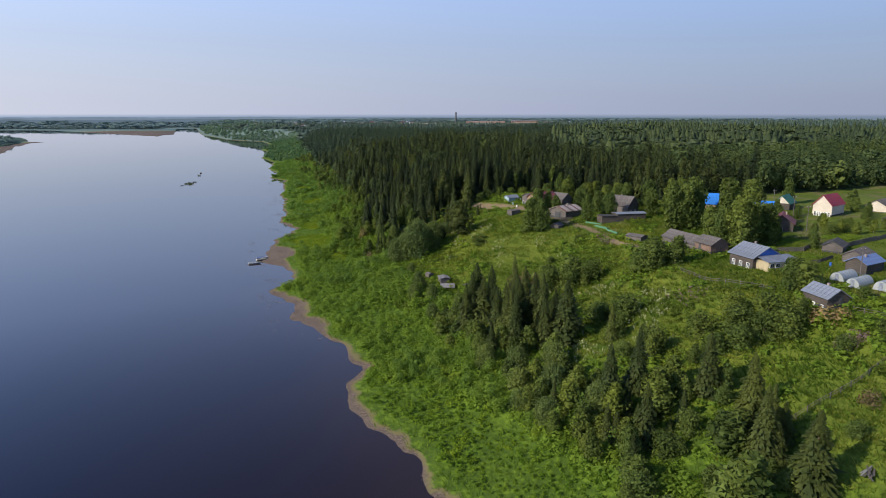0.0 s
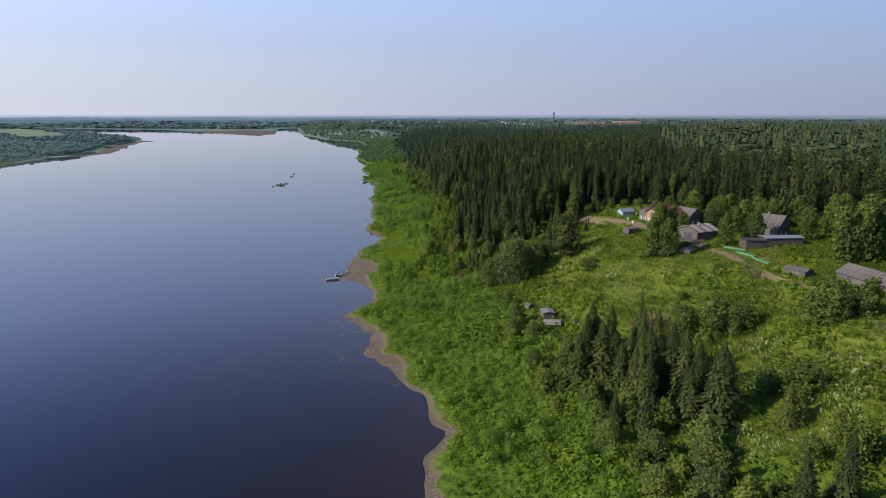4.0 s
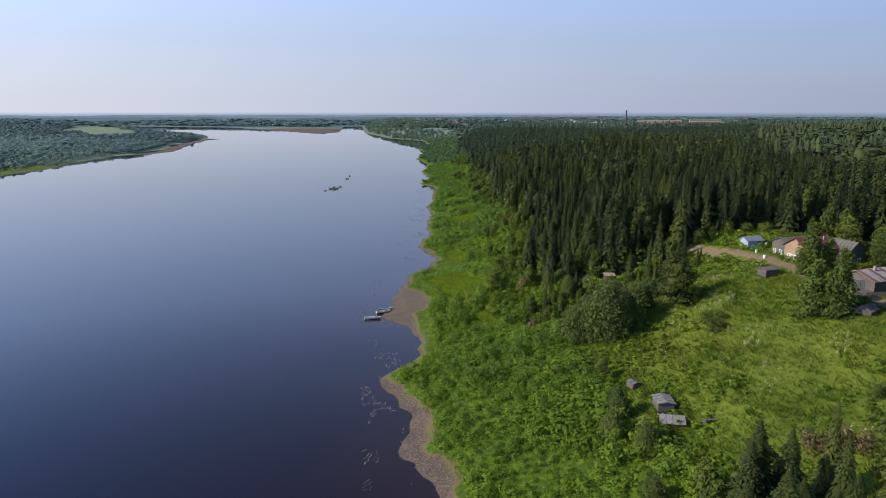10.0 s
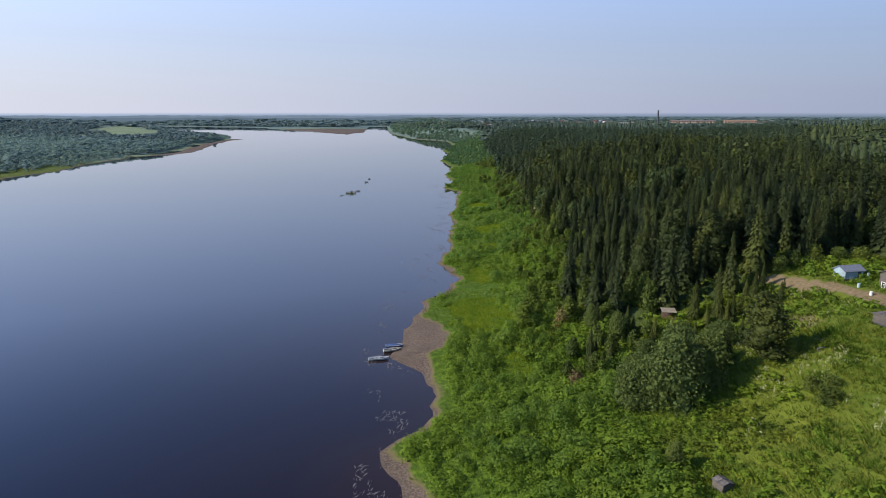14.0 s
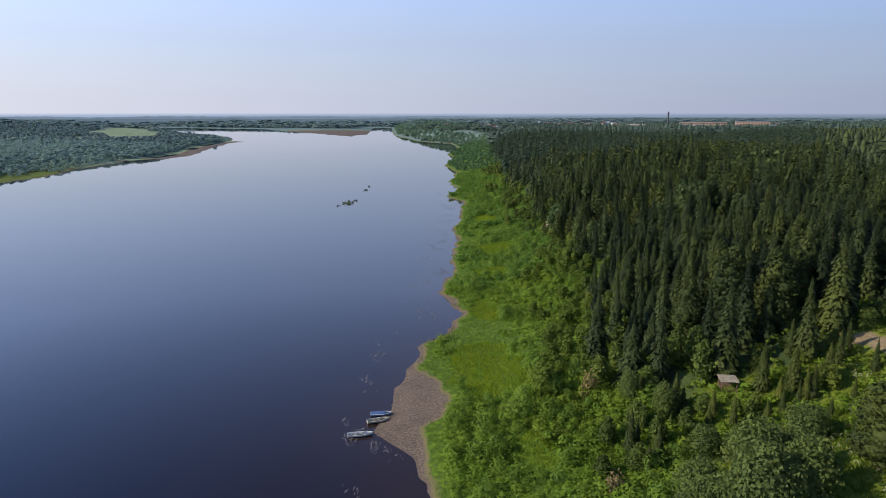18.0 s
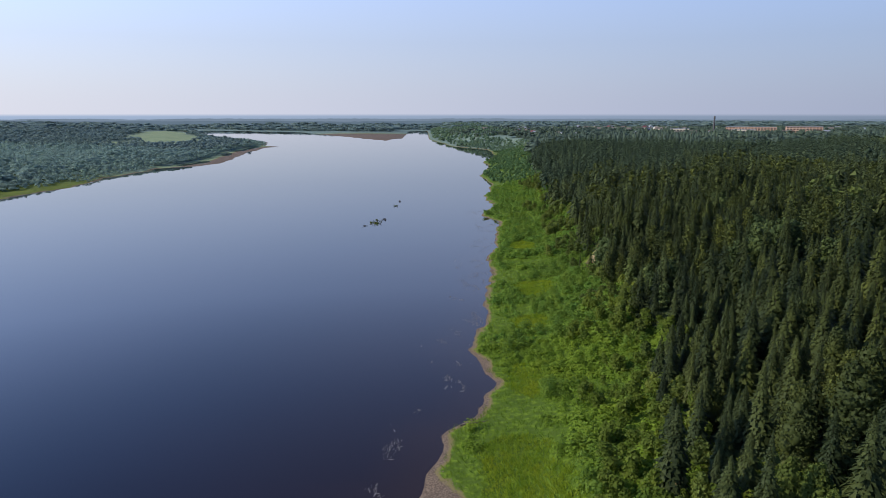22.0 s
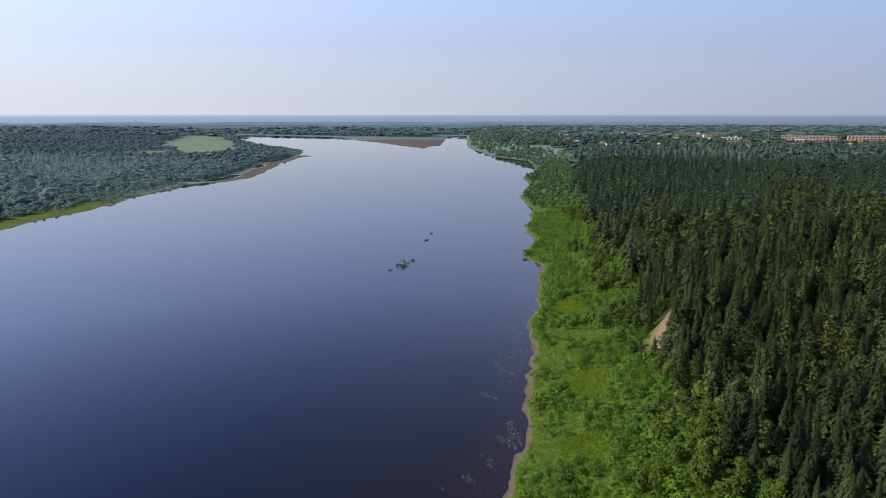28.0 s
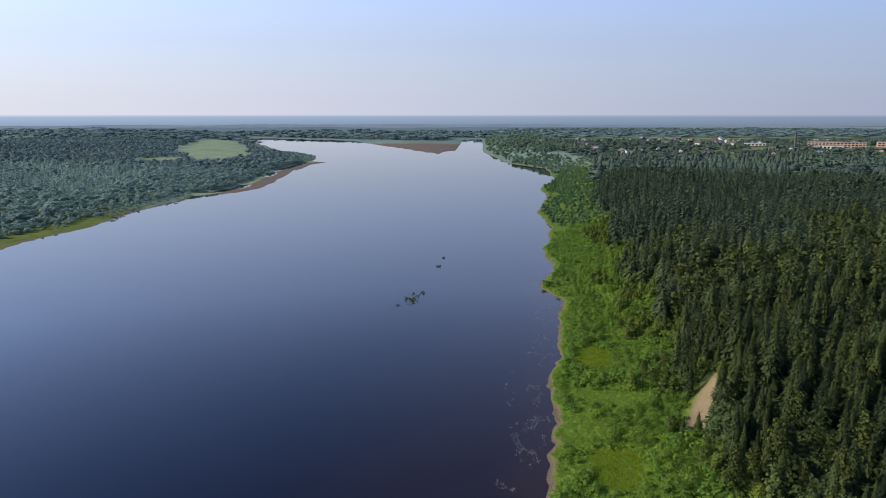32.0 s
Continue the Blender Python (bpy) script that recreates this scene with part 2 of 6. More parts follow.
    nt.links.new(bare.outputs[0], rise.inputs[1])
    bump(nt, b, rise.outputs[0], 0.6, 0.5)
    return m


def water_material():
    m, nt, b = material("river_water", 0.10, 0.5)
    b.inputs["IOR"].default_value = 1.38
    shallows = blend(nt, ramp(nt, grain(nt, 0.02, 4), 0.35, 0.7), (0.0040, 0.0030, 0.0085), (0.0060, 0.0046, 0.0115))
    at = nt.nodes.new("ShaderNodeVertexColor")
    at.layer_name = "shallow"
    shallows = blend(nt, at.outputs["Alpha"], shallows, (0.026, 0.0150, 0.0125))
    nt.links.new(shallows, b.inputs["Base Color"])
    bump(nt, b, grain(nt, 0.9, 3, stretch=(1, 0.55, 1)), 0.02, 0.1)
    rough = ramp(nt, grain(nt, 0.008, 4, stretch=(1, 0.35, 1)), 0.3, 0.7)
    mr = nt.nodes.new("ShaderNodeMapRange")
    mr.inputs["To Min"].default_value, mr.inputs["To Max"].default_value = 0.015, 0.035
    nt.links.new(rough, mr.inputs["Value"])
    nt.links.new(mr.outputs[0], b.inputs["Roughness"])
    return m


# ---------------------------------------------------------------- mesh helpers
def mesh_of(name, verts, tris, mat):
    """A mesh from arrays of points and triangles."""
    me = bpy.data.meshes.new(name)
    v, t = np.asarray(verts, np.float32), np.asarray(tris, np.int32)
    me.vertices.add(len(v))
    me.vertices.foreach_set("co", v.ravel())
    me.loops.add(t.size)
    me.loops.foreach_set("vertex_index", t.ravel())
    me.polygons.add(len(t))
    me.polygons.foreach_set("loop_start", np.arange(0, t.size, 3, dtype=np.int32))
    me.polygons.foreach_set("loop_total", np.full(len(t), 3, np.int32))
    me.materials.append(mat)
    me.update(calc_edges=True)
    return me


def join(*pieces):
    vs, fs, n = [], [], 0
    for v, f in pieces:
        vs.append(np.asarray(v, float).reshape(-1, 3))
        fs.append(np.asarray(f, int).reshape(-1, 3) + n)
        n += len(vs[-1])
    return np.concatenate(vs), np.concatenate(fs)


def strew(templates, places, scales, rng, flat=None):
    """Copies of the templates at the places, each turned and scaled, as one set of arrays."""
    out, kinds = [], rng.integers(0, len(templates), len(places))
    for k, (v, f) in enumerate(templates):
        at, sc = places[kinds == k], scales[kinds == k]
        if not len(at):
            continue
        a = rng.uniform(0, 2 * np.pi, len(at))
        c, s = np.cos(a)[:, None], np.sin(a)[:, None]
        wide = sc[:, 1:2] if sc.ndim > 1 else sc[:, None]
        tall = sc[:, 0:1] if sc.ndim > 1 else sc[:, None]
        x, y, z = v[:, 0][None], v[:, 1][None], v[:, 2][None]
        p = np.stack([(x * c - y * s) * wide + at[:, 0:1], (x * s + y * c) * wide + at[:, 1:2], z * tall + at[:, 2:3]], -1)
        idx = f[None] + (np.arange(len(at)) * len(v))[:, None, None]
        out.append((p.reshape(-1, 3), idx.reshape(-1, 3)))
    return join(*out)


def part(name, bm, mat, parent, label=""):
    """One mesh object under a thing or a part."""
    me = bpy.data.meshes.new(name)
    bm.to_mesh(me)
    bm.free()
    me.materials.append(mat)
    ob = new(name, me)
    ob.parent = parent
    return tagged(ob, label)


def thing(name, m, label, category, group=""):
    ob = new(name)
    ob.matrix_world = m
    ob.empty_display_size = 0.5
    return tagged(ob, label, category, group)


def box(bm, x0, y0, z0, x1, y1, z1, bevel=0.0):
    r = bmesh.ops.create_cube(bm, size=1)
    for v in r["verts"]:
        v.co = Vector(((x0 + x1) / 2 + v.co.x * (x1 - x0), (y0 + y1) / 2 + v.co.y * (y1 - y0), (z0 + z1) / 2 + v.co.z * (z1 - z0)))
    if bevel:
        es = list({e for v in r["verts"] for e in v.link_edges})
        bmesh.ops.bevel(bm, geom=es, offset=bevel, segments=1, affect="EDGES")
    return bm


def prism(bm, outline, y0, y1):
    """A solid whose end faces are the outline (x, z) at y0 and y1."""
    a = [bm.verts.new((x, y0, z)) for x, z in outline]
    b = [bm.verts.new((x, y1, z)) for x, z in outline]
    n = len(outline)
    bm.faces.new(a)
    bm.faces.new(b[::-1])
    for i in range(n):
        bm.faces.new((a[(i + 1) % n], a[i], b[i], b[(i + 1) % n]))
    bmesh.ops.recalc_face_normals(bm, faces=bm.faces)
    return bm


def rod(bm, p, q, r0, r1, sides=6):
    p, q = Vector(p), Vector(q)
    d = q - p
    m = Matrix.Translation((p + q) / 2) @ d.to_track_quat("Z", "Y").to_matrix().to_4x4()
    bmesh.ops.create_cone(bm, cap_ends=True, segments=sides, radius1=r0, radius2=r1, depth=d.length, matrix=m)
    return bm


# ---------------------------------------------------------------- plant templates, one metre tall or wide
def needle_tree(rng, boughs, wide, low=0.05, droop=0.85, full=1.0, blunt=0.8, short=1.0):
    """The crown of a spruce, one metre tall: drooping boughs round a thin leader, each a spray that hangs or points outward."""
    k = np.arange(boughs)
    u = np.clip(((k + rng.uniform(-0.5, 0.5, boughs)) / boughs), 0, 1) ** 0.9
    h = low + (0.975 - low) * u
    reach = wide * (1 - u) ** blunt * np.minimum(1, 0.62 + u * 3) + 0.010
    # the crown is uneven: fuller on some sides and at some heights
    a = 2.39996 * k + rng.uniform(-0.4, 0.4, boughs) + rng.uniform(0, 6.28)
    lobes = 1 + 0.16 * np.sin(a * 2 + h * 21 + rng.uniform(0, 6)) + 0.13 * np.sin(h * 47 + a + rng.uniform(0, 6))
    r = reach * lobes * rng.uniform(0.68, 1.16, boughs)
    drop = r * rng.uniform(0.6, 1.25, boughs) * droop * (1.15 - 0.5 * u)
    half = r * rng.uniform(0.20, 0.36, boughs) * full + 0.003
    c, s = np.cos(a), np.sin(a)
    out = rng.uniform(0, 1, boughs) < 0.42

    def at(f, side, z):
        return np.stack([c * r * f - s * side, s * r * f + c * side, z], 1)
    # hanging sprays widen outward, pointed ones narrow to a tip; short ones sit on the outside of the crown
    f1 = 1.0 - (1 - short) * rng.uniform(0, 0.62, boughs)
    f0 = np.maximum(0.1, f1 - 0.85 * short)
    ragged = rng.uniform(0.92, 1.12, (2, boughs))
    p0 = np.where(out[:, None], at(f0, half, h - drop * f0 * 0.9), at(f0, 0 * half, h - drop * (f0 - 0.22)))
    p1 = np.where(out[:, None], at(f0, -half, h - drop * f0 * 0.9), at(f1 * 0.94, half, h - drop * f1 * ragged[0]))
    p2 = np.where(out[:, None], at(f1 * 1.08, 0 * half, h - drop * f1 * 0.8), at(f1 * 0.94, -half, h - drop * f1 * ragged[1]))
    pts = np.stack([p0, p1, p2], 1).reshape(-1, 3)
    tip = np.array([(0.008, 0, 0.94), (-0.005, 0.007, 0.94), (0, 0, 1.0)])
    pts = np.concatenate([pts, tip])
    return pts, np.arange(len(pts)).reshape(-1, 3)


def cone_tree(rng, tiers, sides, wide):
    """A far spruce: a few ragged skirts."""
    pieces = []
    for t in range(tiers):
        u = t / tiers
        top, low = min(1.0, u + 1.75 / tiers), u + 0.04
        a = np.arange(sides) * 6.2832 / sides + rng.uniform(0, 6)
        r = wide * (1 - u) ** 0.9 * rng.uniform(0.65, 1.25, sides)
        ring = np.stack([np.cos(a) * r, np.sin(a) * r, low + rng.uniform(-0.03, 0.03, sides)], 1)
        f = [(0, 1 + k, 1 + (k + 1) % sides) for k in range(sides)]
        pieces.append((np.concatenate([[[0, 0, top]], ring]), f))
    return join(*pieces)


def leaf_tree(rng, cards, size, blobs=7, wide=0.34, low=0.22, core=True, egg=0.75, lift=0.0, ragged=0.42, dome=False):
    """A broad crown, one metre tall: leaf sprays over several uneven lobes."""
    pieces = []
    for b in range(blobs):
        u = rng.uniform(0, 1)
        zc = low + (0.92 - low) * (0.12 + 0.76 * u)
        rad = wide * rng.uniform(0.45, 0.72) * (1 - abs(u - 0.42) * egg)
        a, off = rng.uniform(0, 6.28), wide * rng.uniform(0.15, 0.62) * (1 - u * 0.6)
        cx, cy = np.cos(a) * off, np.sin(a) * off
        n = max(3, cards // blobs)
        d = rng.normal(size=(n, 3))
        d[:, 2] = d[:, 2] * 0.8 + 0.25
        if dome:
            d[:, 2] = np.abs(d[:, 2]) - 0.15
        d /= np.linalg.norm(d, axis=1)[:, None]
        p = d * np.array([rad, rad, rad * 1.1]) * rng.uniform(0.78, 1.08, n)[:, None] + (cx, cy, zc)
        nrm = d + rng.normal(size=(n, 3)) * ragged + np.array([0, 0, lift])
        nrm /= np.linalg.norm(nrm, axis=1)[:, None]
        e1 = np.cross(nrm, rng.normal(size=(n, 3)))
        e1 /= np.linalg.norm(e1, axis=1)[:, None]
        e2 = np.cross(nrm, e1)
        s = size * rng.uniform(0.6, 1.4, n)[:, None]
        q = np.stack([p - e1 * s * 0.6 - e2 * s * 0.4, p + e1 * s * 0.7 - e2 * s * 0.3, p + e2 * s * 0.75 + e1 * s * rng.uniform(-.3, .3, (n, 1))], 1)
        pieces.append((q.reshape(-1, 3), np.arange(n * 3).reshape(-1, 3)))
        if core:
            bm = bmesh.new()
            bmesh.ops.create_icosphere(bm, subdivisions=1, radius=rad * (0.86 if core is True else core))
            v = np.array([x.co[:] for x in bm.verts]) * rng.uniform(0.85, 1.1, (len(bm.verts), 1)) + (cx, cy, zc)
            pieces.append((v, [[x.index for x in f.verts] for f in bm.faces]))
            bm.free()
    return join(*pieces)


def tuft(rng, blades, spread=0.5, lean=0.35, w=0.065):
    """A clump of blades, one metre tall."""
    a, b = rng.uniform(0, 6.28, blades), rng.uniform(0, 6.28, blades)
    r = spread * np.sqrt(rng.uniform(0, 1, blades))
    x, y = np.cos(a) * r, np.sin(a) * r
    h = rng.uniform(0.55, 1.0, blades)
    root1 = np.stack([x - np.sin(b) * w, y + np.cos(b) * w, np.zeros(blades)], 1)
    root2 = np.stack([x + np.sin(b) * w, y - np.cos(b) * w, np.zeros(blades)], 1)
    tip = np.stack([x + np.cos(a) * lean * h, y + np.sin(a) * lean * h, h], 1)
    return np.stack([root1, root2, tip], 1).reshape(-1, 3), np.arange(blades * 3).reshape(-1, 3)


# ---------------------------------------------------------------- the lie of the land
SHORE_R = [(-1500, 60), (0, 44), (94, 36), (129, 31), (145, 31), (155, 36), (174, 37), (192, 33), (203, 27), (222, 30),
           (241, 25), (254, 36), (269, 38), (277, 34), (290, 26), (308, 29), (324, 36), (342, 39), (358, 50), (372, 53),
           (399, 48), (434, 55), (500, 65), (532, 63), (560, 74), (597, 78), (657, 85), (685, 76), (728, 88), (805, 89),
           (910, 106), (1000, 100), (1150, 126), (1237, 123), (1392, 160), (1600, 166), (1740, 98), (2170, 45), (5200, 40)]
SHORE_L = [(-1500, -380), (600, -352), (781, -341), (884, -331), (971, -345), (1030, -334), (1123, -334), (1160, -300), (1215, -282), (1290, -290),
           (1557, -318), (1700, -320), (1745, -306), (1785, -350), (1985, -388), (2050, -470), (2133, -516), (3231, -1022), (5200, -2000)]


def along(table, y):
    """The value of a plan line at y."""
    ys, xs = zip(*table)
    return np.interp(y, ys, xs)


def lattice(i, j, seed):
    h = np.sin(i * 127.1 + j * 311.7 + seed * 74.7) * 43758.5453
    return h - np.floor(h)


def vnoise(x, y, size, seed=0):
    """Smooth value noise, 0 to 1, with cells of that size in metres."""
    x, y = np.asarray(x, float) / size, np.asarray(y, float) / size
    i, j = np.floor(x), np.floor(y)
    u, v = x - i, y - j
    u, v = u * u * (3 - 2 * u), v * v * (3 - 2 * v)
    a, b = lattice(i, j, seed), lattice(i + 1, j, seed)
    c, d = lattice(i, j + 1, seed), lattice(i + 1, j + 1, seed)
    return (a * (1 - u) + b * u) * (1 - v) + (c * (1 - u) + d * u) * v


def smooth(x, a, b):
    t = np.clip((np.asarray(x, float) - a) / (b - a), 0, 1)
    return t * t * (3 - 2 * t)


def inland(x, y):
    """Metres from the waterline on the three shores: the near bank, the far bank on the other side, the land upstream."""
    x, y = np.asarray(x, float), np.asarray(y, float)
    wob = (vnoise(x, y, 9, 3) - 0.5) * 4 + (vnoise(x, y, 4, 5) - 0.5) * 2.5
    wob = wob * (1 - smooth(y, 330, 450) * 0.45) + smooth(y, 330, 450) * ((vnoise(x, y, 2.6, 11) - 0.5) * 2.2 + (vnoise(x, y, 31, 12) - 0.5) * 4)
    right = x - along(SHORE_R, y) + wob
    left = along(SHORE_L, y) - x + wob * 1.5 + (vnoise(x, y, 45, 8) - 0.5) * 9 + 5
    edge = np.interp(x, [-1500, -1000, -480, -200, -80, -40, -20], [3420, 3250, 2960, 2330, 2060, 2160, 3200])
    up = np.maximum(np.minimum((y - edge) * 0.7, -30 - x), (y - 3120 - 0.25 * np.abs(x)) * 0.7) + (vnoise(x, y, 60, 9) - 0.5) * 14
    return right, left, up


def ground(x, y):
    """The height of the ground."""
    x, y = np.asarray(x, float), np.asarray(y, float)
    right, left, up = inland(x, y)
    steep = 1 + 0.16 * (1 - smooth(y, 105, 175))
    r = np.interp(right * steep, [-60, -12, 0, 6, 22, 40, 52, 70, 94, 112, 150, 400, 1500],
                  [-6, -1.6, 0, 0.8, 2.6, 6.2, 9.0, 14.5, 22.6, 24.6, 25.6, 27, 30])
    r = r + smooth(right, 10, 40) * (vnoise(x, y, 22, 1) - 0.5) * 1.6 + smooth(right, 2, 20) * (vnoise(x, y, 6, 2) - 0.5) * 0.6
    # the bare scarp on the wooded bank
    r = r + 11 * np.exp(-((x - 127) / 10) ** 2 - ((y - 503) / 21) ** 2)
    l = np.interp(left, [-60, -12, 0, 10, 60, 200, 600, 2000], [-6, -1.2, 0, 0.9, 4, 9, 20, 26]) + smooth(left, 20, 120) * (vnoise(x, y, 120, 4) - 0.5) * 8
    # the sandbar, with a slack of water behind it
    bar = smooth(y, 1120, 1180) * (1 - smooth(y, 1700, 1770))
    l = l * (1 - 0.75 * bar * (1 - smooth(left, 38, 60)) * (left > 0)) - 1.5 * bar * np.exp(-((left - 33) / 8) ** 2) * smooth(vnoise(x, y, 80, 77), 0.2, 0.42)
    u = np.interp(up, [-60, -10, 0, 20, 150, 600, 2000], [-6, -1, 0, 0.8, 2.5, 12, 18]) + smooth(up, 100, 400) * (vnoise(x, y, 200, 6) - 0.5) * 8
    z = np.maximum(np.maximum(r, l), u)
    return z


# ---------------------------------------------------------------- ground and river
def spread_axis(stops):
    """Grid lines between stops (position, spacing from there on)."""
    out = []
    for (a, s), (b, _) in zip(stops, stops[1:]):
        n = max(1, round((b - a) / s))
        out.extend(a + (b - a) * i / n for i in range(n))
    return np.array(out + [stops[-1][0]])


VILLAGE_ROAD = [(120, 280), (123.6, 277.8), (130.3, 269.3), (133.1, 256.6), (132.2, 246), (131.5, 240)]
VILLAGE_TRACK = [(133, 256), (132, 246), (129, 236), (131, 222), (132, 205), (130, 185), (128, 165), (131, 150)]


def track_distance(x, y, line):
    best = np.full(np.shape(x), 1e9)
    for (ax, ay), (bx, by) in zip(line, line[1:]):
        dx, dy = bx - ax, by - ay
        t = np.clip(((x - ax) * dx + (y - ay) * dy) / (dx * dx + dy * dy), 0, 1)
        best = np.minimum(best, np.hypot(x - ax - t * dx, y - ay - t * dy))
    return best


def scarp(x, y):
    """The bare sandy face on the wooded bank."""
    return ((x - 111 - 0.45 * (y - 493)) / 7.5) ** 2 + ((y - 493) / 17) ** 2 < 0.6 + 0.7 * vnoise(x, y, 4, 36)


def wooded(x, y):
    """Where the wood stands: 0 to 1 for the near bank, the other bank and the land upstream."""
    right, left, up = inland(x, y)
    rim = np.interp(x, [60, 85, 100, 116, 128, 155, 166, 182, 250, 330, 500, 1200], [268, 272, 278, 279, 287, 289, 266, 246, 238, 234, 226, 190])
    rim = rim + (vnoise(x, y, 14, 21) - 0.5) * 10
    wide = np.interp(y, [250, 500, 800, 1200, 1700, 2200], [52, 48, 54, 68, 90, 60]) + (vnoise(x, y, 30, 22) - 0.5) * 12
    a = (right > wide) & (y > rim)
    a &= ~scarp(x, y) & (np.hypot(x - 94.5, y - 275) > 7)
    # the open land by the town
    fields = (vnoise(x, y, 60, 23) > 0.3) & (y > 1370 + 60 * vnoise(x, y, 90, 28)) & (x > 380) & (x < 1700) & (y < 1540)
    town = (y > 1560) & (y < 2700) & (x > 150) & (vnoise(x, y, 38, 24) > 0.52)
    a &= ~fields & ~town
    dx, dy = x + 740, y - 2210
    open_l = (((dx * -0.371 + dy * 0.929) / 680) ** 2 + ((dx * 0.929 + dy * 0.371) / (75 + 45 * vnoise(x, y, 70, 29))) ** 2 < 1) | (((x + 620) / 50) ** 2 + ((y - 1600) / 75) ** 2 < 1)
    b = (left > np.where((y > 1130) & (y < 1770), 46, np.where(y < 930, 16, 1) + np.where(y < 930, 14, 7) * vnoise(x, y, 60, 25))) & ~open_l
    c = (up > 62 + 40 * vnoise(x, y, 200, 26)) & (vnoise(x, y, 220, 27) > 0.12) & (y > 2860 + 160 * vnoise(x, y, 130, 30) - 0.25 * (x + 100))
    return a, b, c


gx = spread_axis([(-4700, 160), (-1500, 60), (-700, 22), (-430, 5), (-270, 40), (0, 6), (16, 2.4), (175, 7), (330, 16), (700, 45), (1700, 150), (4700, 0)])
gy = spread_axis([(-1500, 120), (-100, 20), (50, 4), (85, 2.4), (420, 3.6), (740, 8), (1250, 12), (1900, 28), (3000, 80), (4800, 0)])
GX, GY = np.meshgrid(gx, gy)
GZ = ground(GX, GY)
ids = np.arange(GX.size).reshape(GX.shape)
q = np.stack([ids[:-1, :-1], ids[:-1, 1:], ids[1:, 1:], ids[1:, :-1]], -1).reshape(-1, 4)
dip = GZ.ravel()[q].max(1) > -5.5
q = q[dip]
tri = np.concatenate([q[:, [0, 1, 2]], q[:, [0, 2, 3]]])
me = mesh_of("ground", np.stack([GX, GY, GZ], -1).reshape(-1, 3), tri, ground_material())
right, left, up = inland(GX, GY)
gap = 0.4 + 4 * np.exp(-((GY - 212) / 18) ** 2) + 15 * np.exp(-((GY - 301) / 16) ** 2) + 1.8 * vnoise(GX, GY, 13, 31) - 0.6 * smooth(GY, 380, 520)
beach = np.maximum(1 - smooth(right, gap - 2, gap + 2), 0)
beach = np.where(GX > -150, beach, 1 - smooth(left, 1 + 22 * smooth(GY, 1130, 1200) * (1 - smooth(GY, 1700, 1790)), 3 + 30 * smooth(GY, 1130, 1200) * (1 - smooth(GY, 1700, 1790))))
beach = np.where((up > -20) & (GX < 60) & (GY > 1900), (1 - smooth(GY, 2560, 2760)) * (1 - smooth(up, 150, 230)) * (GX < -20), beach)
dirt = np.maximum(0.85 * (1 - smooth(track_distance(GX, GY, VILLAGE_TRACK), 0.4, 1.7)), 1 - smooth(track_distance(GX, GY, VILLAGE_ROAD), 0.9, 2.5))
dirt = np.maximum(dirt, np.clip(np.exp(-((GX - 113 - 0.45 * (GY - 494)) / 4.8) ** 2 - ((GY - 494) / 13) ** 2) * 1.4 * (0.5 + 0.75 * vnoise(GX, GY, 4, 35)), 0, 1))
dirt = np.maximum(dirt, 0.62 * np.exp(-((GX - 116) / 6) ** 2 - ((GY - 257) / 7) ** 2))
dirt = np.maximum(dirt, 0.8 * np.exp(-((GX - 131) / 4) ** 2 - ((GY - 212) / 4) ** 2))
yard = smooth(GX, 122, 132) * (1 - smooth(GY, 236, 250)) * smooth(GY, 80, 95)
dirt = np.maximum(dirt, yard * np.clip((vnoise(GX, GY, 9, 33) * 0.6 + vnoise(GX, GY, 3, 34) * 0.4 - 0.5) * 2.2, 0, 0.4))
wa, wb, wc = wooded(GX, GY)
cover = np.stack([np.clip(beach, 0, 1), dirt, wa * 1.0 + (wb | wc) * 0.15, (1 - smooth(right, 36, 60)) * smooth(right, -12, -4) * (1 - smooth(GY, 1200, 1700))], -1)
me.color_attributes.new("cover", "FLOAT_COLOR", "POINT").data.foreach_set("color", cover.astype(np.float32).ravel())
# haze of distance painted into the far ground: pale on fields, bluish under woods
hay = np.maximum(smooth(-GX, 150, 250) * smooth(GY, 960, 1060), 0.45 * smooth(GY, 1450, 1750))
haze_floor = np.where(wb | wc, 0.8, 0) * smooth(GY, 900, 1200)
haze_floor = np.maximum(haze_floor, 0.9 * smooth(GY, 2500, 2900) * (1 - np.clip(beach, 0, 1)) * (wb | wc | (GX > -60) | (left < 0)))
haze_floor = np.maximum(haze_floor, 0.75 * smooth(GY, 1380, 1650) * smooth(right, 1, 6) * (1 - smooth(right, 110, 190)))
me.color_attributes.new("hay", "FLOAT_COLOR", "POINT").data.foreach_set("color", np.stack([haze_floor, haze_floor, haze_floor, hay], -1).astype(np.float32).ravel())
me.polygons.foreach_set("use_smooth", np.ones(len(tri), bool))
tagged(new("ground", me), "green river terrace with a pebbly brown shore", "ground", kind="structure")

bm = bmesh.new()
wx = spread_axis([(-4700, 800), (-700, 100), (-100, 12), (20, 3), (110, 20), (300, 800), (4700, 0)])
wy = spread_axis([(-1500, 300), (60, 5), (720, 20), (1300, 100), (1900, 500), (4800, 0)])
rows = [[bm.verts.new((x, y, 0)) for x in wx] for y in wy]
for r0, r1 in zip(rows, rows[1:]):
    for k in range(len(wx) - 1):
        bm.faces.new((r0[k], r0[k + 1], r1[k + 1], r1[k]))
me = bpy.data.meshes.new("river")
bm.to_mesh(me)
bm.free()
me.materials.append(water_material())
wxy = np.array([v.co[:2] for v in me.vertices])
off = inland(wxy[:, 0], wxy[:, 1])[0]
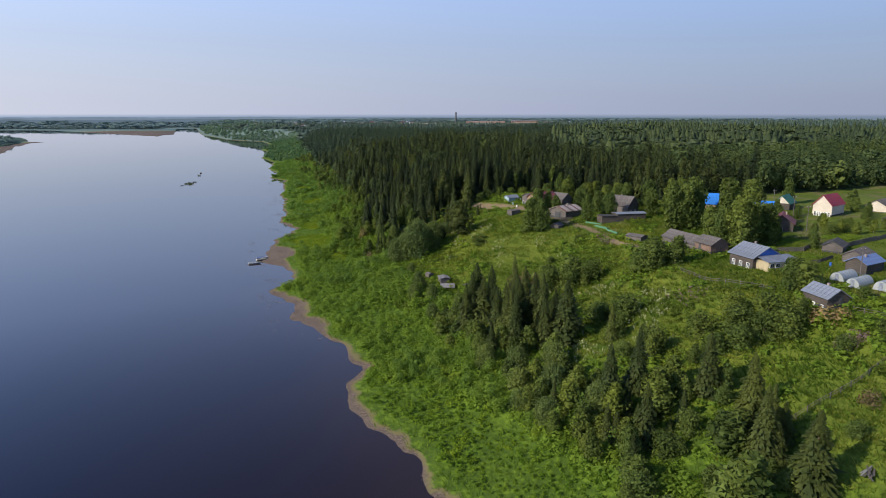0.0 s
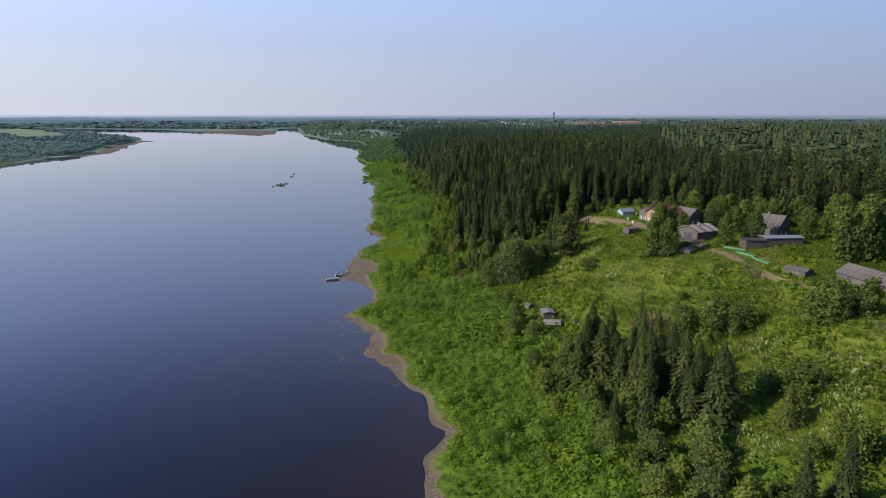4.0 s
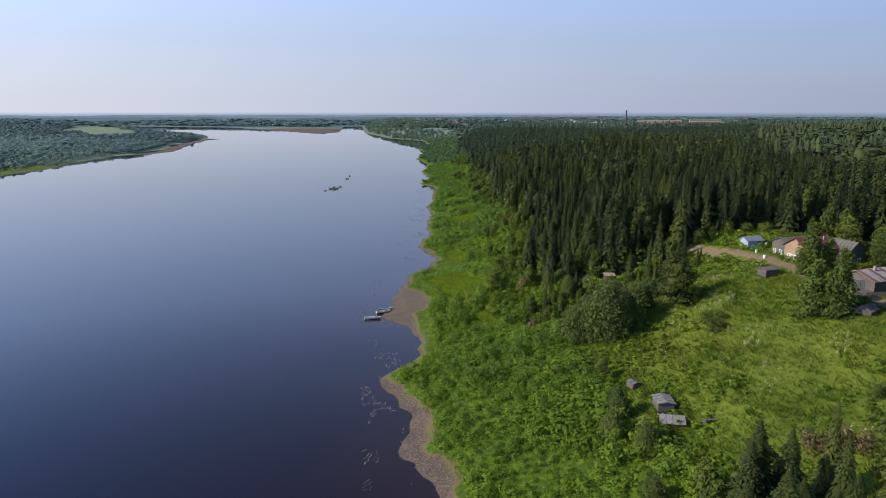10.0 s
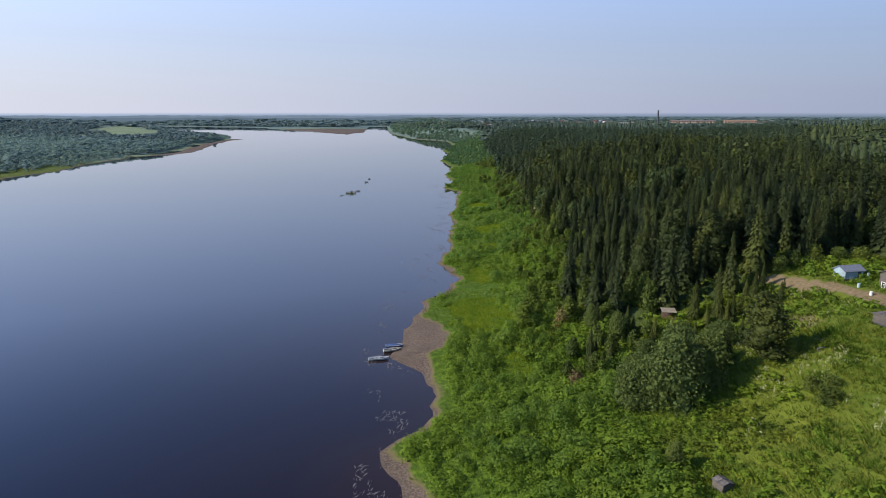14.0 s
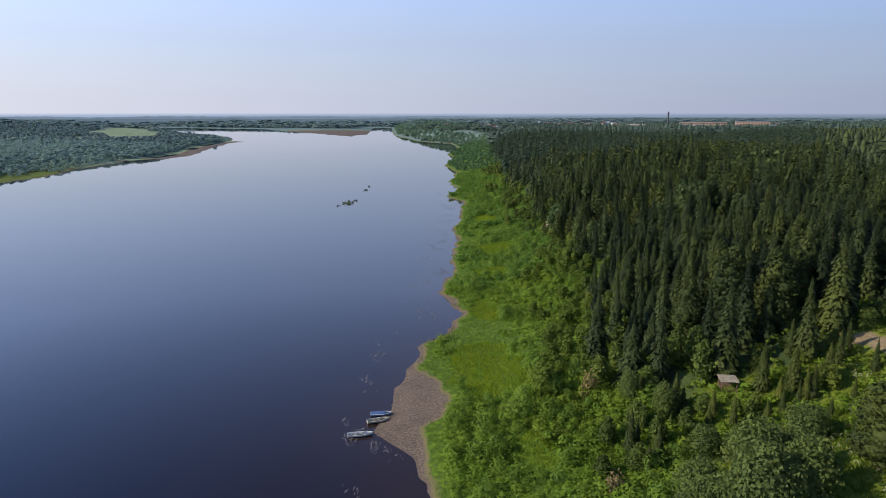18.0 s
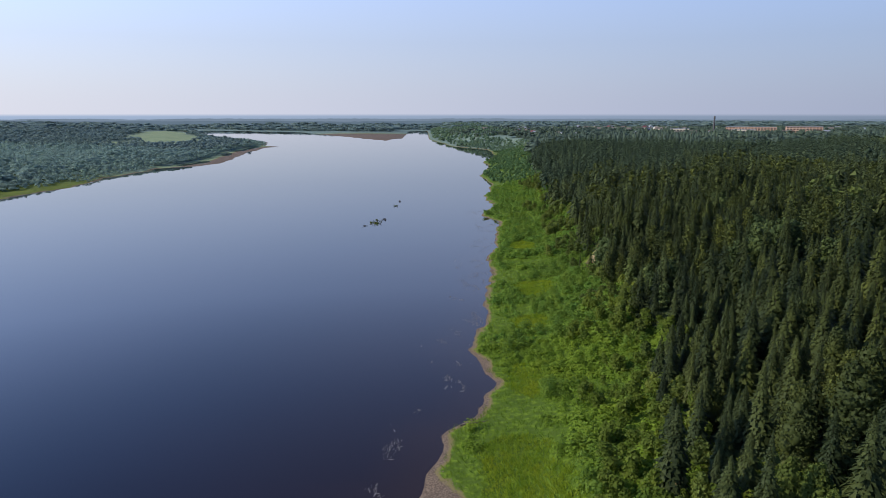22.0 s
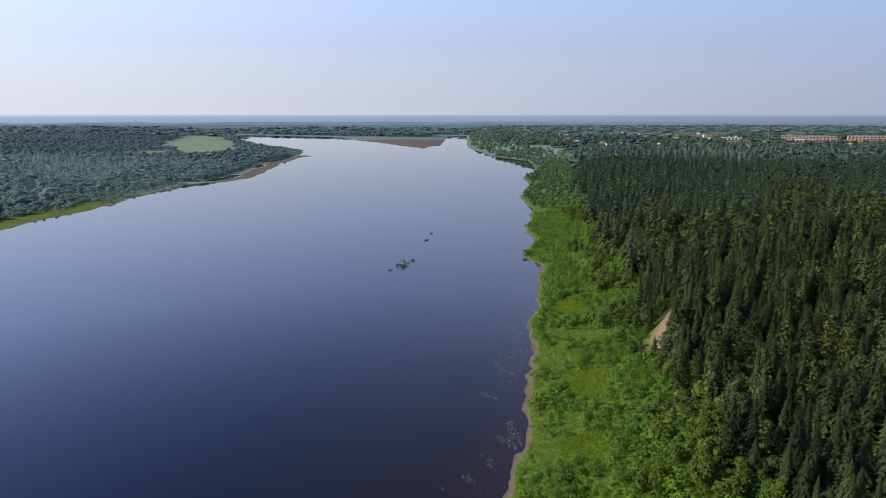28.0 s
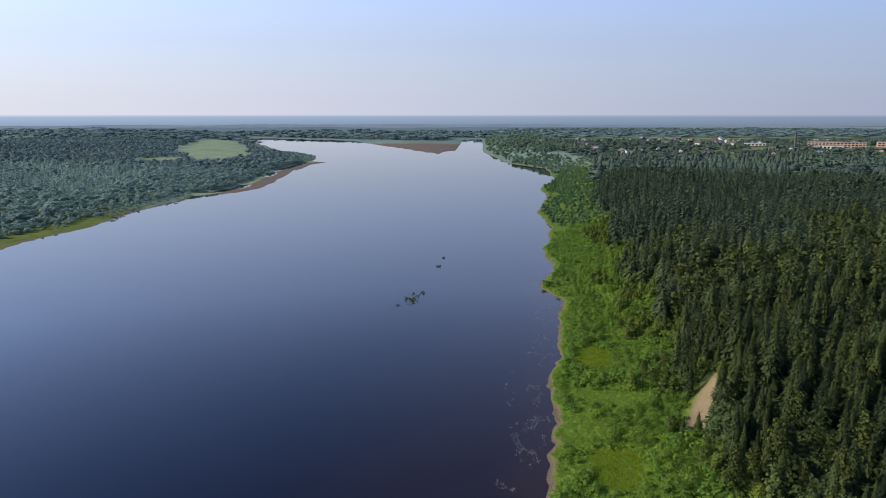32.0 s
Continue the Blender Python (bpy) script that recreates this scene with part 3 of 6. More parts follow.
# brown shallows near shore; the wider half-strength term paints weaker sky reflection
near_shore = (0.5 * smooth(off, -95, -12) + 0.5 * smooth(off, -20, 0)) * (1 - smooth(wxy[:, 1], 700, 1300))
me.color_attributes.new("shallow", "FLOAT_COLOR", "POINT").data.foreach_set("color", np.repeat(near_shore[:, None], 4, 1).astype(np.float32).ravel())
tagged(new("river", me), "wide calm dark river mirroring the pale sky", "water", kind="structure")

# ---------------------------------------------------------------- woods
rng = np.random.default_rng(7)


def scattered(x0, x1, y0, y1, step, keep):
    """Jittered places on the ground of a rectangle, where keep(x, y) holds."""
    xs, ys = np.meshgrid(np.arange(x0, x1, step), np.arange(y0, y1, step))
    x = xs.ravel() + rng.uniform(-0.48, 0.48, xs.size) * step
    y = ys.ravel() + rng.uniform(-0.48, 0.48, xs.size) * step
    k = keep(x, y)
    x, y = x[k], y[k]
    return np.stack([x, y, ground(x, y) - 0.1], 1)


def stuff(name, arrays, mat, label, category):
    return tagged(new(name, mesh_of(name, *arrays, mat)), label, category, kind="stuff")


def in_view(x, y):
    return x < 1.5 * y + 40


spruce_near = [needle_tree(rng, n, w, 0.04, d, 0.46, bl, 0.42) for n, w, d, bl in ((1500, 0.15, 0.75, 0.85), (1600, 0.18, 0.7, 0.8), (1700, 0.215, 0.66, 0.78))]
spruce_field = [needle_tree(rng, n, w, 0.03, d, 0.36, bl, 0.36) for n, w, d, bl in ((2300, 0.14, 0.75, 0.9), (2500, 0.165, 0.7, 0.82), (2700, 0.19, 0.66, 0.8))]
spruce_side = [needle_tree(rng, 1150, w, 0.05, 0.75, 0.48, bl, 0.42) for w, bl in ((0.14, 0.85), (0.17, 0.8), (0.205, 0.76))]
pine_side = [leaf_tree(rng, 700, 0.026, 34, core=False, wide=w, low=0.0, egg=1.1) for w in (0.17, 0.21)]
leaf_crowded = [leaf_tree(rng, 620, 0.036, 18, core=0.5, wide=w, low=0.0, egg=0.8) for w in (0.27, 0.33)]
spruce_mid = [needle_tree(rng, 420, w, 0.08, 0.8, 0.66, bl, 0.55) for w, bl in ((0.14, 0.8), (0.175, 0.75), (0.21, 0.7))]
spruce_middle = [needle_tree(rng, 80, w, 0.08, 0.95, 1.3, 0.75) for w in (0.145, 0.175, 0.205)]
spruce_tip = [needle_tree(rng, 40, w, 0.08, 1.0, 1.9, 0.75) for w in (0.15, 0.175, 0.205)]
spruce_upper = [needle_tree(rng, 110, w, 0.08, 0.9, 1.1, 0.75) for w in (0.15, 0.18, 0.215)]
spruce_far = [cone_tree(rng, 4, 5, w) for w in (0.15, 0.19)]
pine_mid = [leaf_tree(rng, 280, 0.032, 18, core=False, wide=0.2, low=0.05, egg=1.0) for k in range(4)]
pine_far = [leaf_tree(rng, 70, 0.07, 9, core=False, wide=w, low=0.05, egg=1.0) for w in (0.21, 0.25)]
leaf_mid = [leaf_tree(rng, 190, 0.062, 9, core=False) for k in range(3)]
leaf_middle = [leaf_tree(rng, 46, 0.095, 3, core=True, wide=0.4, low=0.05) for k in range(3)]
leaf_far = [leaf_tree(rng, 20, 0.17, 1, core=True, wide=0.62, low=0.1) for k in range(4)]


def sizes(n, lo, hi, wide=1.0):
    tall = rng.uniform(lo, hi, n)
    return np.stack([tall, tall * wide * rng.uniform(0.85, 1.25, n)], 1)


def stand(name, x0, x1, y0, y1, step, keep, needles, leaves, tall, share, label, thin=1.0, hazy=None, pines_too=None):
    """A stretch of wood as two joined meshes: needle trees and leaf trees."""
    p = scattered(x0, x1, y0, y1, step, keep)
    drift = vnoise(p[:, 0], p[:, 1], 70, 41) * 0.6 + vnoise(p[:, 0], p[:, 1], 18, 42) * 0.4
    broad = drift < share(p[:, 0], p[:, 1])
    a, b = p[~broad], p[broad]
    if pines_too:
        olive = vnoise(a[:, 0], a[:, 1], 26, 43) * 0.45 + rng.uniform(0, 1, len(a)) * 0.55 > 0.60
        c, a = a[olive], a[~olive]
        stuff(name + "_pines", strew(pines_too, c, sizes(len(c), tall[0] * 1.05, tall[1] * 0.95, thin), rng), PINE, "olive-green pine " + label, "wood")
    sa, sb = sizes(len(a), *tall, thin), sizes(len(b), tall[0] * 0.7, tall[1] * 0.82, thin)
    sa *= (0.74 + 0.52 * vnoise(a[:, 0], a[:, 1], 27, 97))[:, None]
    sa[:, 0] *= 1 - 0.45 * smooth(a[:, 1], 1350, 1600) * (a[:, 0] > 100)
    sb[:, 0] *= 1 - 0.35 * smooth(b[:, 1], 1350, 1600) * (b[:, 0] > 100)
    stuff(name + "_spruces", strew(needles, a, sa, rng), hazy or SPRUCE, "dark green spruce " + label, "wood")
    stuff(name + "_birches", strew(leaves, b, sb, rng), hazy or MIDLEAF, "lighter green birch and aspen " + label, "wood")


def right_wood(x, y):
    return wooded(x, y)[0] & in_view(x, y)


def ahead(x, y):
    return x < 0.62 * (y - 285) + 150


def border(x, y, middle):
    return middle + (vnoise(x, y, 70, 95) - 0.5) * 190


def near_zone(x, y):
    return (y < 415) & (x < 178) & (y > 250)


town = random.Random(5)
TOWN_PLOTS = []
for k in range(112):
    if k < 46:
        x, y = town.uniform(470, 780), town.uniform(2040, 2420)
    elif k < 66:
        x, y = town.uniform(330, 720), town.uniform(1560, 1800)
    elif k < 86:
        x, y = town.uniform(150, 420), town.uniform(1800, 2400)
    else:
        x, y = town.uniform(760, 1300), town.uniform(1700, 2300)
    TOWN_PLOTS.append((x, y, town.uniform(-60, 60), town.randrange(6), town.uniform(0.9, 1.5)))


def off_plots(x, y):
    """Away from the town's houses and a strip cleared so the camera sees them."""
    clear = np.ones(np.shape(x), bool)
    for hx, hy, *_ in TOWN_PLOTS:
        clear &= np.hypot(x - hx, (y - hy + 22) / 2.0) > 17
    for hx, hy in ((868, 1905), (975, 1850), (820, 1850), (720, 2000)):
        clear &= (np.abs(x - hx) > 66) | (y > hy + 12) | (y < hy - 75)
    return clear


def bank_side(x, y):
    return (y >= 415) & (y < 500) & (x < 172)


stand("bank_wood", 60, 172, 415, 500, 6.0, right_wood, spruce_side, leaf_crowded, (9, 22),
      lambda x, y: 0.44 + 0 * x, "forest at the top of the river bank", 1.05, None, pine_side)
stand("near_wood", 60, 270, 225, 570, 6.5, lambda x, y: right_wood(x, y) & ~near_zone(x, y) & ~bank_side(x, y), spruce_mid, leaf_mid, (9, 24),
      lambda x, y: 0.15 + 0.3 * smooth(x, 160, 280), "forest crowded on the river terrace", 1.0, None, pine_mid)
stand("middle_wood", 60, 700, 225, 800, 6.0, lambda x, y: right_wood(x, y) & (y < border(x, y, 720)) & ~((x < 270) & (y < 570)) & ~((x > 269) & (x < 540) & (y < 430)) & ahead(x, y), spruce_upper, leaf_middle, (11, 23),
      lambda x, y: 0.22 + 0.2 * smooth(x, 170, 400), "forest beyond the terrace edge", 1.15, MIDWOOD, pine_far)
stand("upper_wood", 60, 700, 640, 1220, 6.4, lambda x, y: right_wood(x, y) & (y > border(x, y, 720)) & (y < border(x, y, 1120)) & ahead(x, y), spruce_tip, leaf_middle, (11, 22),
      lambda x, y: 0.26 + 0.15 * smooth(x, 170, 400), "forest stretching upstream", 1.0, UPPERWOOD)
leaf_side = [leaf_tree(rng, 110, 0.088, 8, core=False, wide=0.4, low=0.05) for k in range(4)]
stand("village_wood", 270, 540, 225, 430, 5.4, right_wood, spruce_middle, leaf_side, (11, 19),
      lambda x, y: 0.55 + 0 * x, "forest behind the village gardens", 1.15, MIDLEAF)
stand("side_wood", 200, 950, 225, 1120, 10.5, lambda x, y: right_wood(x, y) & ~((x < 270) & (y < 570)) & ~((x < 540) & (y < 430)) & ~ahead(x, y), spruce_far, leaf_far, (14, 22),
      lambda x, y: 0.45 + 0 * x, "forest behind the village", 1.75, MIDWOOD)
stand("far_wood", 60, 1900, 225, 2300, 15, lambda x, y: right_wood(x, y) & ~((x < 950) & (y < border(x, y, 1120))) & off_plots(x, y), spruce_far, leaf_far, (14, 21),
      lambda x, y: 0.45 + 0 * x, "forest toward the town", 2.1, TOWNHAZE)
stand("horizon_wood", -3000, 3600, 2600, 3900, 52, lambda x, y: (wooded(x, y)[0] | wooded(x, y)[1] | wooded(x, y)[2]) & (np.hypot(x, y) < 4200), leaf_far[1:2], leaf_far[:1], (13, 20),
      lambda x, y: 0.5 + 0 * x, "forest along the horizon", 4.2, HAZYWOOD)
leaf_bank = [leaf_tree(rng, 60, 0.15, 5, core=False, wide=0.46, low=0.0, lift=0.5, ragged=0.25, dome=True) for k in range(5)]
spruce_bank = [needle_tree(rng, 40, w, 0.06, 0.95, 1.9, 0.75) for w in (0.14, 0.17)]


def other_bank(x, y):
    return wooded(x, y)[1] & (x > -0.77 * (y - 285) - 10) & (inland(x, y)[1] > 60)


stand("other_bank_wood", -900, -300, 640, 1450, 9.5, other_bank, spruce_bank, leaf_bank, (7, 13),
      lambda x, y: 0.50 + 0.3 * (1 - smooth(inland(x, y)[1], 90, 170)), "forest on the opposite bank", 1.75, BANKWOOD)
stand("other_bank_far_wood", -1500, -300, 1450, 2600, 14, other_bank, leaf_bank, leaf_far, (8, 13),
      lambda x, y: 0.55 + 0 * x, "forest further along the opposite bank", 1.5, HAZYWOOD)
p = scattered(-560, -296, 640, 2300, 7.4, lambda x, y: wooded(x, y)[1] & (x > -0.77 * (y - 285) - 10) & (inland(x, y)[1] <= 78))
stuff("other_bank_willows", strew(leaf_bank, p, sizes(len(p), 4.5, 8.0, 1.7) * (0.5 + 0.5 * smooth(inland(p[:, 0], p[:, 1])[1], 8, 50))[:, None], rng), BANKWOOD, "low willows crowding the opposite bank, haze tint in their leaves", "shrubs")


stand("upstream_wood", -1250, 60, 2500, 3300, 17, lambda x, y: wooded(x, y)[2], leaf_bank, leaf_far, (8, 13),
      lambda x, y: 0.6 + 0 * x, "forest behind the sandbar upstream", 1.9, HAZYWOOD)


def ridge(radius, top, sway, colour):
    """Far wooded hills as a plain glowing backdrop behind the last trees, haze-coloured."""
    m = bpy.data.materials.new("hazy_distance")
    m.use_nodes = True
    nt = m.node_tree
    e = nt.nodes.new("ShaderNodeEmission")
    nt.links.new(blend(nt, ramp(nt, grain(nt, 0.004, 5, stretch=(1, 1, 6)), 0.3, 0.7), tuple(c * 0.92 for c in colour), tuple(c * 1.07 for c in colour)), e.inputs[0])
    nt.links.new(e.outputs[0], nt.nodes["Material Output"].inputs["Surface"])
    a = np.linspace(radians(-62), radians(80), 420)
    x, y = np.sin(a) * radius, np.cos(a) * radius + 150
    z = top + (vnoise(a * 1000, a * 0, 55, int(radius)) - 0.5) * sway + (vnoise(a * 1000, a * 0, 4, 3) - 0.5) * 3
    n = len(a)
    v = np.concatenate([np.stack([x, y, np.full(n, -2.0)], 1), np.stack([x, y, z], 1)])
    k = np.arange(n - 1)
    f = np.concatenate([np.stack([k, k + 1, k + n + 1], 1), np.stack([k, k + n + 1, k + n], 1)])
    tagged(new("backdrop", mesh_of("backdrop", v, f, m)), "glowing haze-coloured backdrop of wooded hills on the horizon", "backdrop", kind="structure")


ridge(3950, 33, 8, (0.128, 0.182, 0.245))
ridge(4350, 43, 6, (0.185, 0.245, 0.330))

# willow scrub along the shore
shrubs = [leaf_tree(rng, 110, 0.155, 8, wide=0.85, low=-0.2, core=False, egg=0.5, lift=0.5, ragged=0.26, dome=True) for k in range(4)]
shrubs_far = [leaf_tree(rng, 14, 0.36, 1, wide=0.8, low=0.0, core=True, egg=0.5) for k in range(3)]


CLEARINGS = ((54, 317, 10, 22), (71, 420, 7, 10), (79, 466, 8, 13), (62, 372, 5, 14), (88, 560, 7, 16), (58, 275, 5, 7))


def cleared(x, y):
    """Grassy openings in the scrub along the shore."""
    out = np.zeros(np.shape(x), bool)
    for cx, cy, rx, ry in CLEARINGS:
        out |= ((x - cx) / rx) ** 2 + ((y - cy) / ry) ** 2 < 0.55 + 0.7 * vnoise(x, y, 5, 94)
    return out


def scrub(x, y):
    right = inland(x, y)[0]
    lush = vnoise(x, y, 26, 51) * 0.6 + vnoise(x, y, 9, 52) * 0.4
    top = np.interp(y, [0, 90, 160, 250, 300, 500, 900, 1500], [30, 34, 38, 44, 53, 54, 60, 80])
    cape = 3.6 + 15 * np.exp(-((y - 301) / 17) ** 2) + 4 * np.exp(-((y - 212) / 18) ** 2)
    return (right > np.maximum(cape, 22 - 20 * smooth(y, 120, 150))) & (right < top) & ~scarp(x, y) & ~cleared(x, y) & (lush > 0.24 + 0.10 * smooth(y, 285, 320) - 0.06 * smooth(y, 380, 450) + 0.10 * (1 - smooth(right, 8, 22)))


shrubs_mid = [leaf_tree(rng, 66, 0.19, 5, wide=0.75, low=-0.1, core=False, egg=0.5, lift=0.4, ragged=0.26, dome=True) for k in range(4)]
p = scattered(30, 150, 55, 400, 2.15, scrub)
stuff("willow_scrub", strew(shrubs, p, sizes(len(p), 1.1, 2.1, 1.25) * (0.55 + 1.1 * vnoise(p[:, 0], p[:, 1], 8, 53) ** 1.5 + 0.5 * smooth(inland(p[:, 0], p[:, 1])[0], 22, 46))[:, None], rng), WILLOW, "bright green willow scrub on the river bank", "shrubs")
p = scattered(50, 170, 400, 900, 2.8, scrub)
stuff("middle_willow_scrub", strew(shrubs_mid, p, sizes(len(p), 1.3, 2.5, 1.25) * (0.5 + 1.1 * vnoise(p[:, 0], p[:, 1], 9, 53) ** 1.5 + 0.5 * smooth(inland(p[:, 0], p[:, 1])[0], 24, 48))[:, None], rng), GREENWILLOW, "green willow scrub below the wooded bank", "shrubs")
p = scattered(80, 330, 900, 1500, 5.6, scrub)
stuff("upper_willow_scrub", strew(shrubs_far, p, sizes(len(p), 2.2, 4.2), rng), UPWILLOW, "green willow scrub upstream of the wooded bank", "shrubs")
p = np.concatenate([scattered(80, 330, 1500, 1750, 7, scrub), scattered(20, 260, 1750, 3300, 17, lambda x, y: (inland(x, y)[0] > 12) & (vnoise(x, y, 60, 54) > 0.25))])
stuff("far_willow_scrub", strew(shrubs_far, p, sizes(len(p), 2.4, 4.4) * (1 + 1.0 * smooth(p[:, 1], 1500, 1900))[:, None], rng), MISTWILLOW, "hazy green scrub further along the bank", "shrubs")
bank_trees = [leaf_tree(rng, 230, 0.086, 9, core=False, wide=0.42, low=0.0, egg=0.8, lift=0.3) for k in range(3)]


def bank_rim(x, y):
    right = inland(x, y)[0]
    return (right > 29) & (right < np.interp(y, [250, 500, 900], [56, 58, 64])) & (vnoise(x, y, 12, 55) * 0.6 + vnoise(x, y, 5, 56) * 0.4 + 0.012 * (right - 46) > 0.45) & ~scarp(x, y)


p = scattered(60, 180, 285, 900, 4.0, bank_rim)
fresh = p[:, 1] < 395 + 40 * vnoise(p[:, 0], p[:, 1], 20, 98)
for name, q, leaf, label in (("lower_bank_birches", p[fresh], NETTLE, "young yellow-green birches and alders on the bank"),
                             ("bank_birches", p[~fresh], LEAF, "young birches and alders below the forest edge")):
    stuff(name, strew(bank_trees, q, sizes(len(q), 3.2, 7.5, 1.0), rng), leaf, label, "wood")


def tall_scrub(x, y):
    right = inland(x, y)[0]
    clump = vnoise(x, y, 15, 57) * 0.55 + vnoise(x, y, 6, 58) * 0.45
    return scrub(x, y) & (right > 10) & (clump > 0.55 - 0.16 * smooth(right, 18, 46))


tall_shrubs = [leaf_tree(rng, 190, 0.082, 11, wide=0.62, low=-0.1, core=False, egg=0.6, lift=0.35, ragged=0.3, dome=True) for k in range(4)]
p = scattered(40, 180, 60, 760, 4.0, tall_scrub)
stuff("tall_willow_scrub", strew(tall_shrubs, p, sizes(len(p), 2.2, 4.6), rng), FARWILLOW, "taller rounded willow bushes standing out of the scrub", "shrubs")


# ---------------------------------------------------------------- single trees and bushes
def here(x, y, down=0.1):
    return float(ground(x, y)) - down


def tree_master(name, crown, leaf, bark, label, category, group, limbs=0):
    """A tree one metre tall as a thing: trunk with limbs, crown."""
    ob = thing(name, Matrix.Identity(4), label, category, group)
    cr = new("crown", mesh_of("crown", *crown, leaf))
    cr.parent = ob
    bm = bmesh.new()
    rod(bm, (0, 0, -0.03), (0, 0, 0.5), 0.016, 0.010)
    rod(bm, (0, 0, 0.5), (0.004, 0.003, 0.72), 0.010, 0.004)
    for k in range(limbs):
        a, z = k * 2.4, 0.28 + 0.09 * k
        rod(bm, (0, 0, z), (math.cos(a) * 0.11, math.sin(a) * 0.11, z + 0.16), 0.007, 0.003, 5)
    part("trunk", bm, bark, ob)
    return ob


def sized(x, y, tall, wide, turn, lean=0.0):
    return pose(x, y, here(x, y, 0.15), lean, 0, turn) @ Matrix.Diagonal((wide, wide, tall, 1))


MADE = set()


def plant(master, m):
    """The first call moves the master itself, later ones copy it."""
    if master.name in MADE:
        return copy_thing(master, m @ Matrix.Diagonal([1 / s for s in master.scale] + [1]))
    MADE.add(master.name)
    master.matrix_basis = m
    return master


pick = random.Random(11)
wood_spruces = [tree_master("spruce", c, SPRUCE, BARK, "tall dark green spruce at the edge of the forest", "spruce", "spruces of the near wood") for c in spruce_near]
field_spruces = [tree_master("spruce", c, BRIGHTSPRUCE, BARK, "dark green spruce in the clump on the slope", "spruce", "spruces on the slope") for c in spruce_field]
pine_crown = [leaf_tree(rng, 4800, 0.0185, 60, wide=w, low=-0.06, egg=1.15, core=0.6) for w in (0.21, 0.25)]
pines = [tree_master("pine", c, PINE, BARK, "broad olive-green pine beside the forest", "pine", "pines") for c in pine_crown]
big_crowns = [leaf_tree(rng, 1500, 0.046, 26, wide=w, low=-0.12, ragged=0.6, egg=0.9, core=0.62) for w in (0.25, 0.31, 0.36)]
birches = [tree_master("birch", c, LEAF, BIRCHBARK, "green leafy birch near the village houses", "tree", "village trees", 4) for c in big_crowns]
tall_birches = [tree_master("birch", leaf_tree(rng, 3600, 0.032, 40, wide=w, low=-0.10, egg=0.9, core=0.45, ragged=0.6), LEAF, BIRCHBARK, "tall green leafy birch beside the village houses", "tree", "village trees", 4) for w in (0.24, 0.29, 0.34)]
willows = [tree_master("willow", leaf_tree(rng, 4600, 0.034, 44, wide=0.54, low=-0.1, core=0.4, ragged=0.7), GREYWILLOW, BARK, "grey-green bushy willow on the slope", "willow", "willows", 4) for k in range(2)]
bushes = [tree_master("bush", leaf_tree(rng, 1700, 0.052, 24, wide=0.62, low=-0.15, egg=0.5, core=0.42, ragged=0.6), LEAF, BARK, "dark green leafy bush in the tall grass", "bush", "bushes", 3) for k in range(3)]

# the wood's edge, tree by tree
spots = scattered(60, 178, 250, 415, 6.1, lambda x, y: right_wood(x, y) & near_zone(x, y))
order = np.argsort(np.hypot(spots[:, 0] - 70, spots[:, 1] - 255))
near, rest = spots[order[:240]], spots[order[240:]]
for x, y, z in near:
    tall = 10 + 9.5 * pick.random() + 2.0 * float(smooth(x, 90, 130))
    if vnoise(x, y, 18, 42) < 0.22:
        plant(pick.choice(birches), sized(x, y, tall * 0.62, tall * 0.55, pick.uniform(0, 360)))
    else:
        plant(pick.choice(wood_spruces), sized(x, y, tall, tall * pick.uniform(0.9, 1.2), pick.uniform(0, 360), pick.uniform(-1.5, 1.5)))
mixed = vnoise(rest[:, 0], rest[:, 1], 16, 44) * 0.5 + rng.uniform(0, 0.5, len(rest))
olive, fresh, rest = rest[mixed > 0.66], rest[mixed < 0.2], rest[(mixed >= 0.2) & (mixed <= 0.66)]
stuff("terrace_pines", strew([leaf_tree(rng, 420, 0.034, 26, core=False, wide=w, low=0.05, egg=1.1) for w in (0.18, 0.21)], olive, sizes(len(olive), 11, 19), rng), PINE,
      "olive-green pines among the spruces of the terrace", "wood")
stuff("terrace_birches", strew([leaf_tree(rng, 300, 0.05, 14, core=False, wide=w, low=0.05, egg=0.9) for w in (0.24, 0.3)], fresh, sizes(len(fresh), 8, 14), rng), MIDLEAF,
      "green birches among the spruces of the terrace", "wood")
stuff("terrace_spruces", strew([needle_tree(rng, 480, w, 0.06, 0.85, 0.66, bl, 0.55) for w, bl in ((0.15, 0.82), (0.19, 0.75))], rest, sizes(len(rest), 8, 19), rng), SPRUCE,
      "dark green spruces closely packed behind the forest edge", "wood")
for x, y, tall, wide in ((104, 295.5, 25, 26), (112, 291, 22, 24), (97, 300, 19, 17), (120, 297, 18, 17), (91, 322, 17, 15), (110, 312, 21, 18), (128, 305, 20, 18), (100, 345, 20, 18), (118, 335, 21, 18), (136, 322, 20, 18), (150, 300, 19, 17), (98.5, 241, 16, 22), (94, 248, 8, 10), (106, 300, 21, 22)):
    plant(pick.choice(pines), sized(x, y, tall, wide, pick.uniform(0, 360)))

for x, y in ((93.6, 270.2), (97.6, 270.6), (95.4, 268.6)):
    plant(pick.choice(birches), sized(x, y, 4.6, 5.0, pick.uniform(0, 360)))
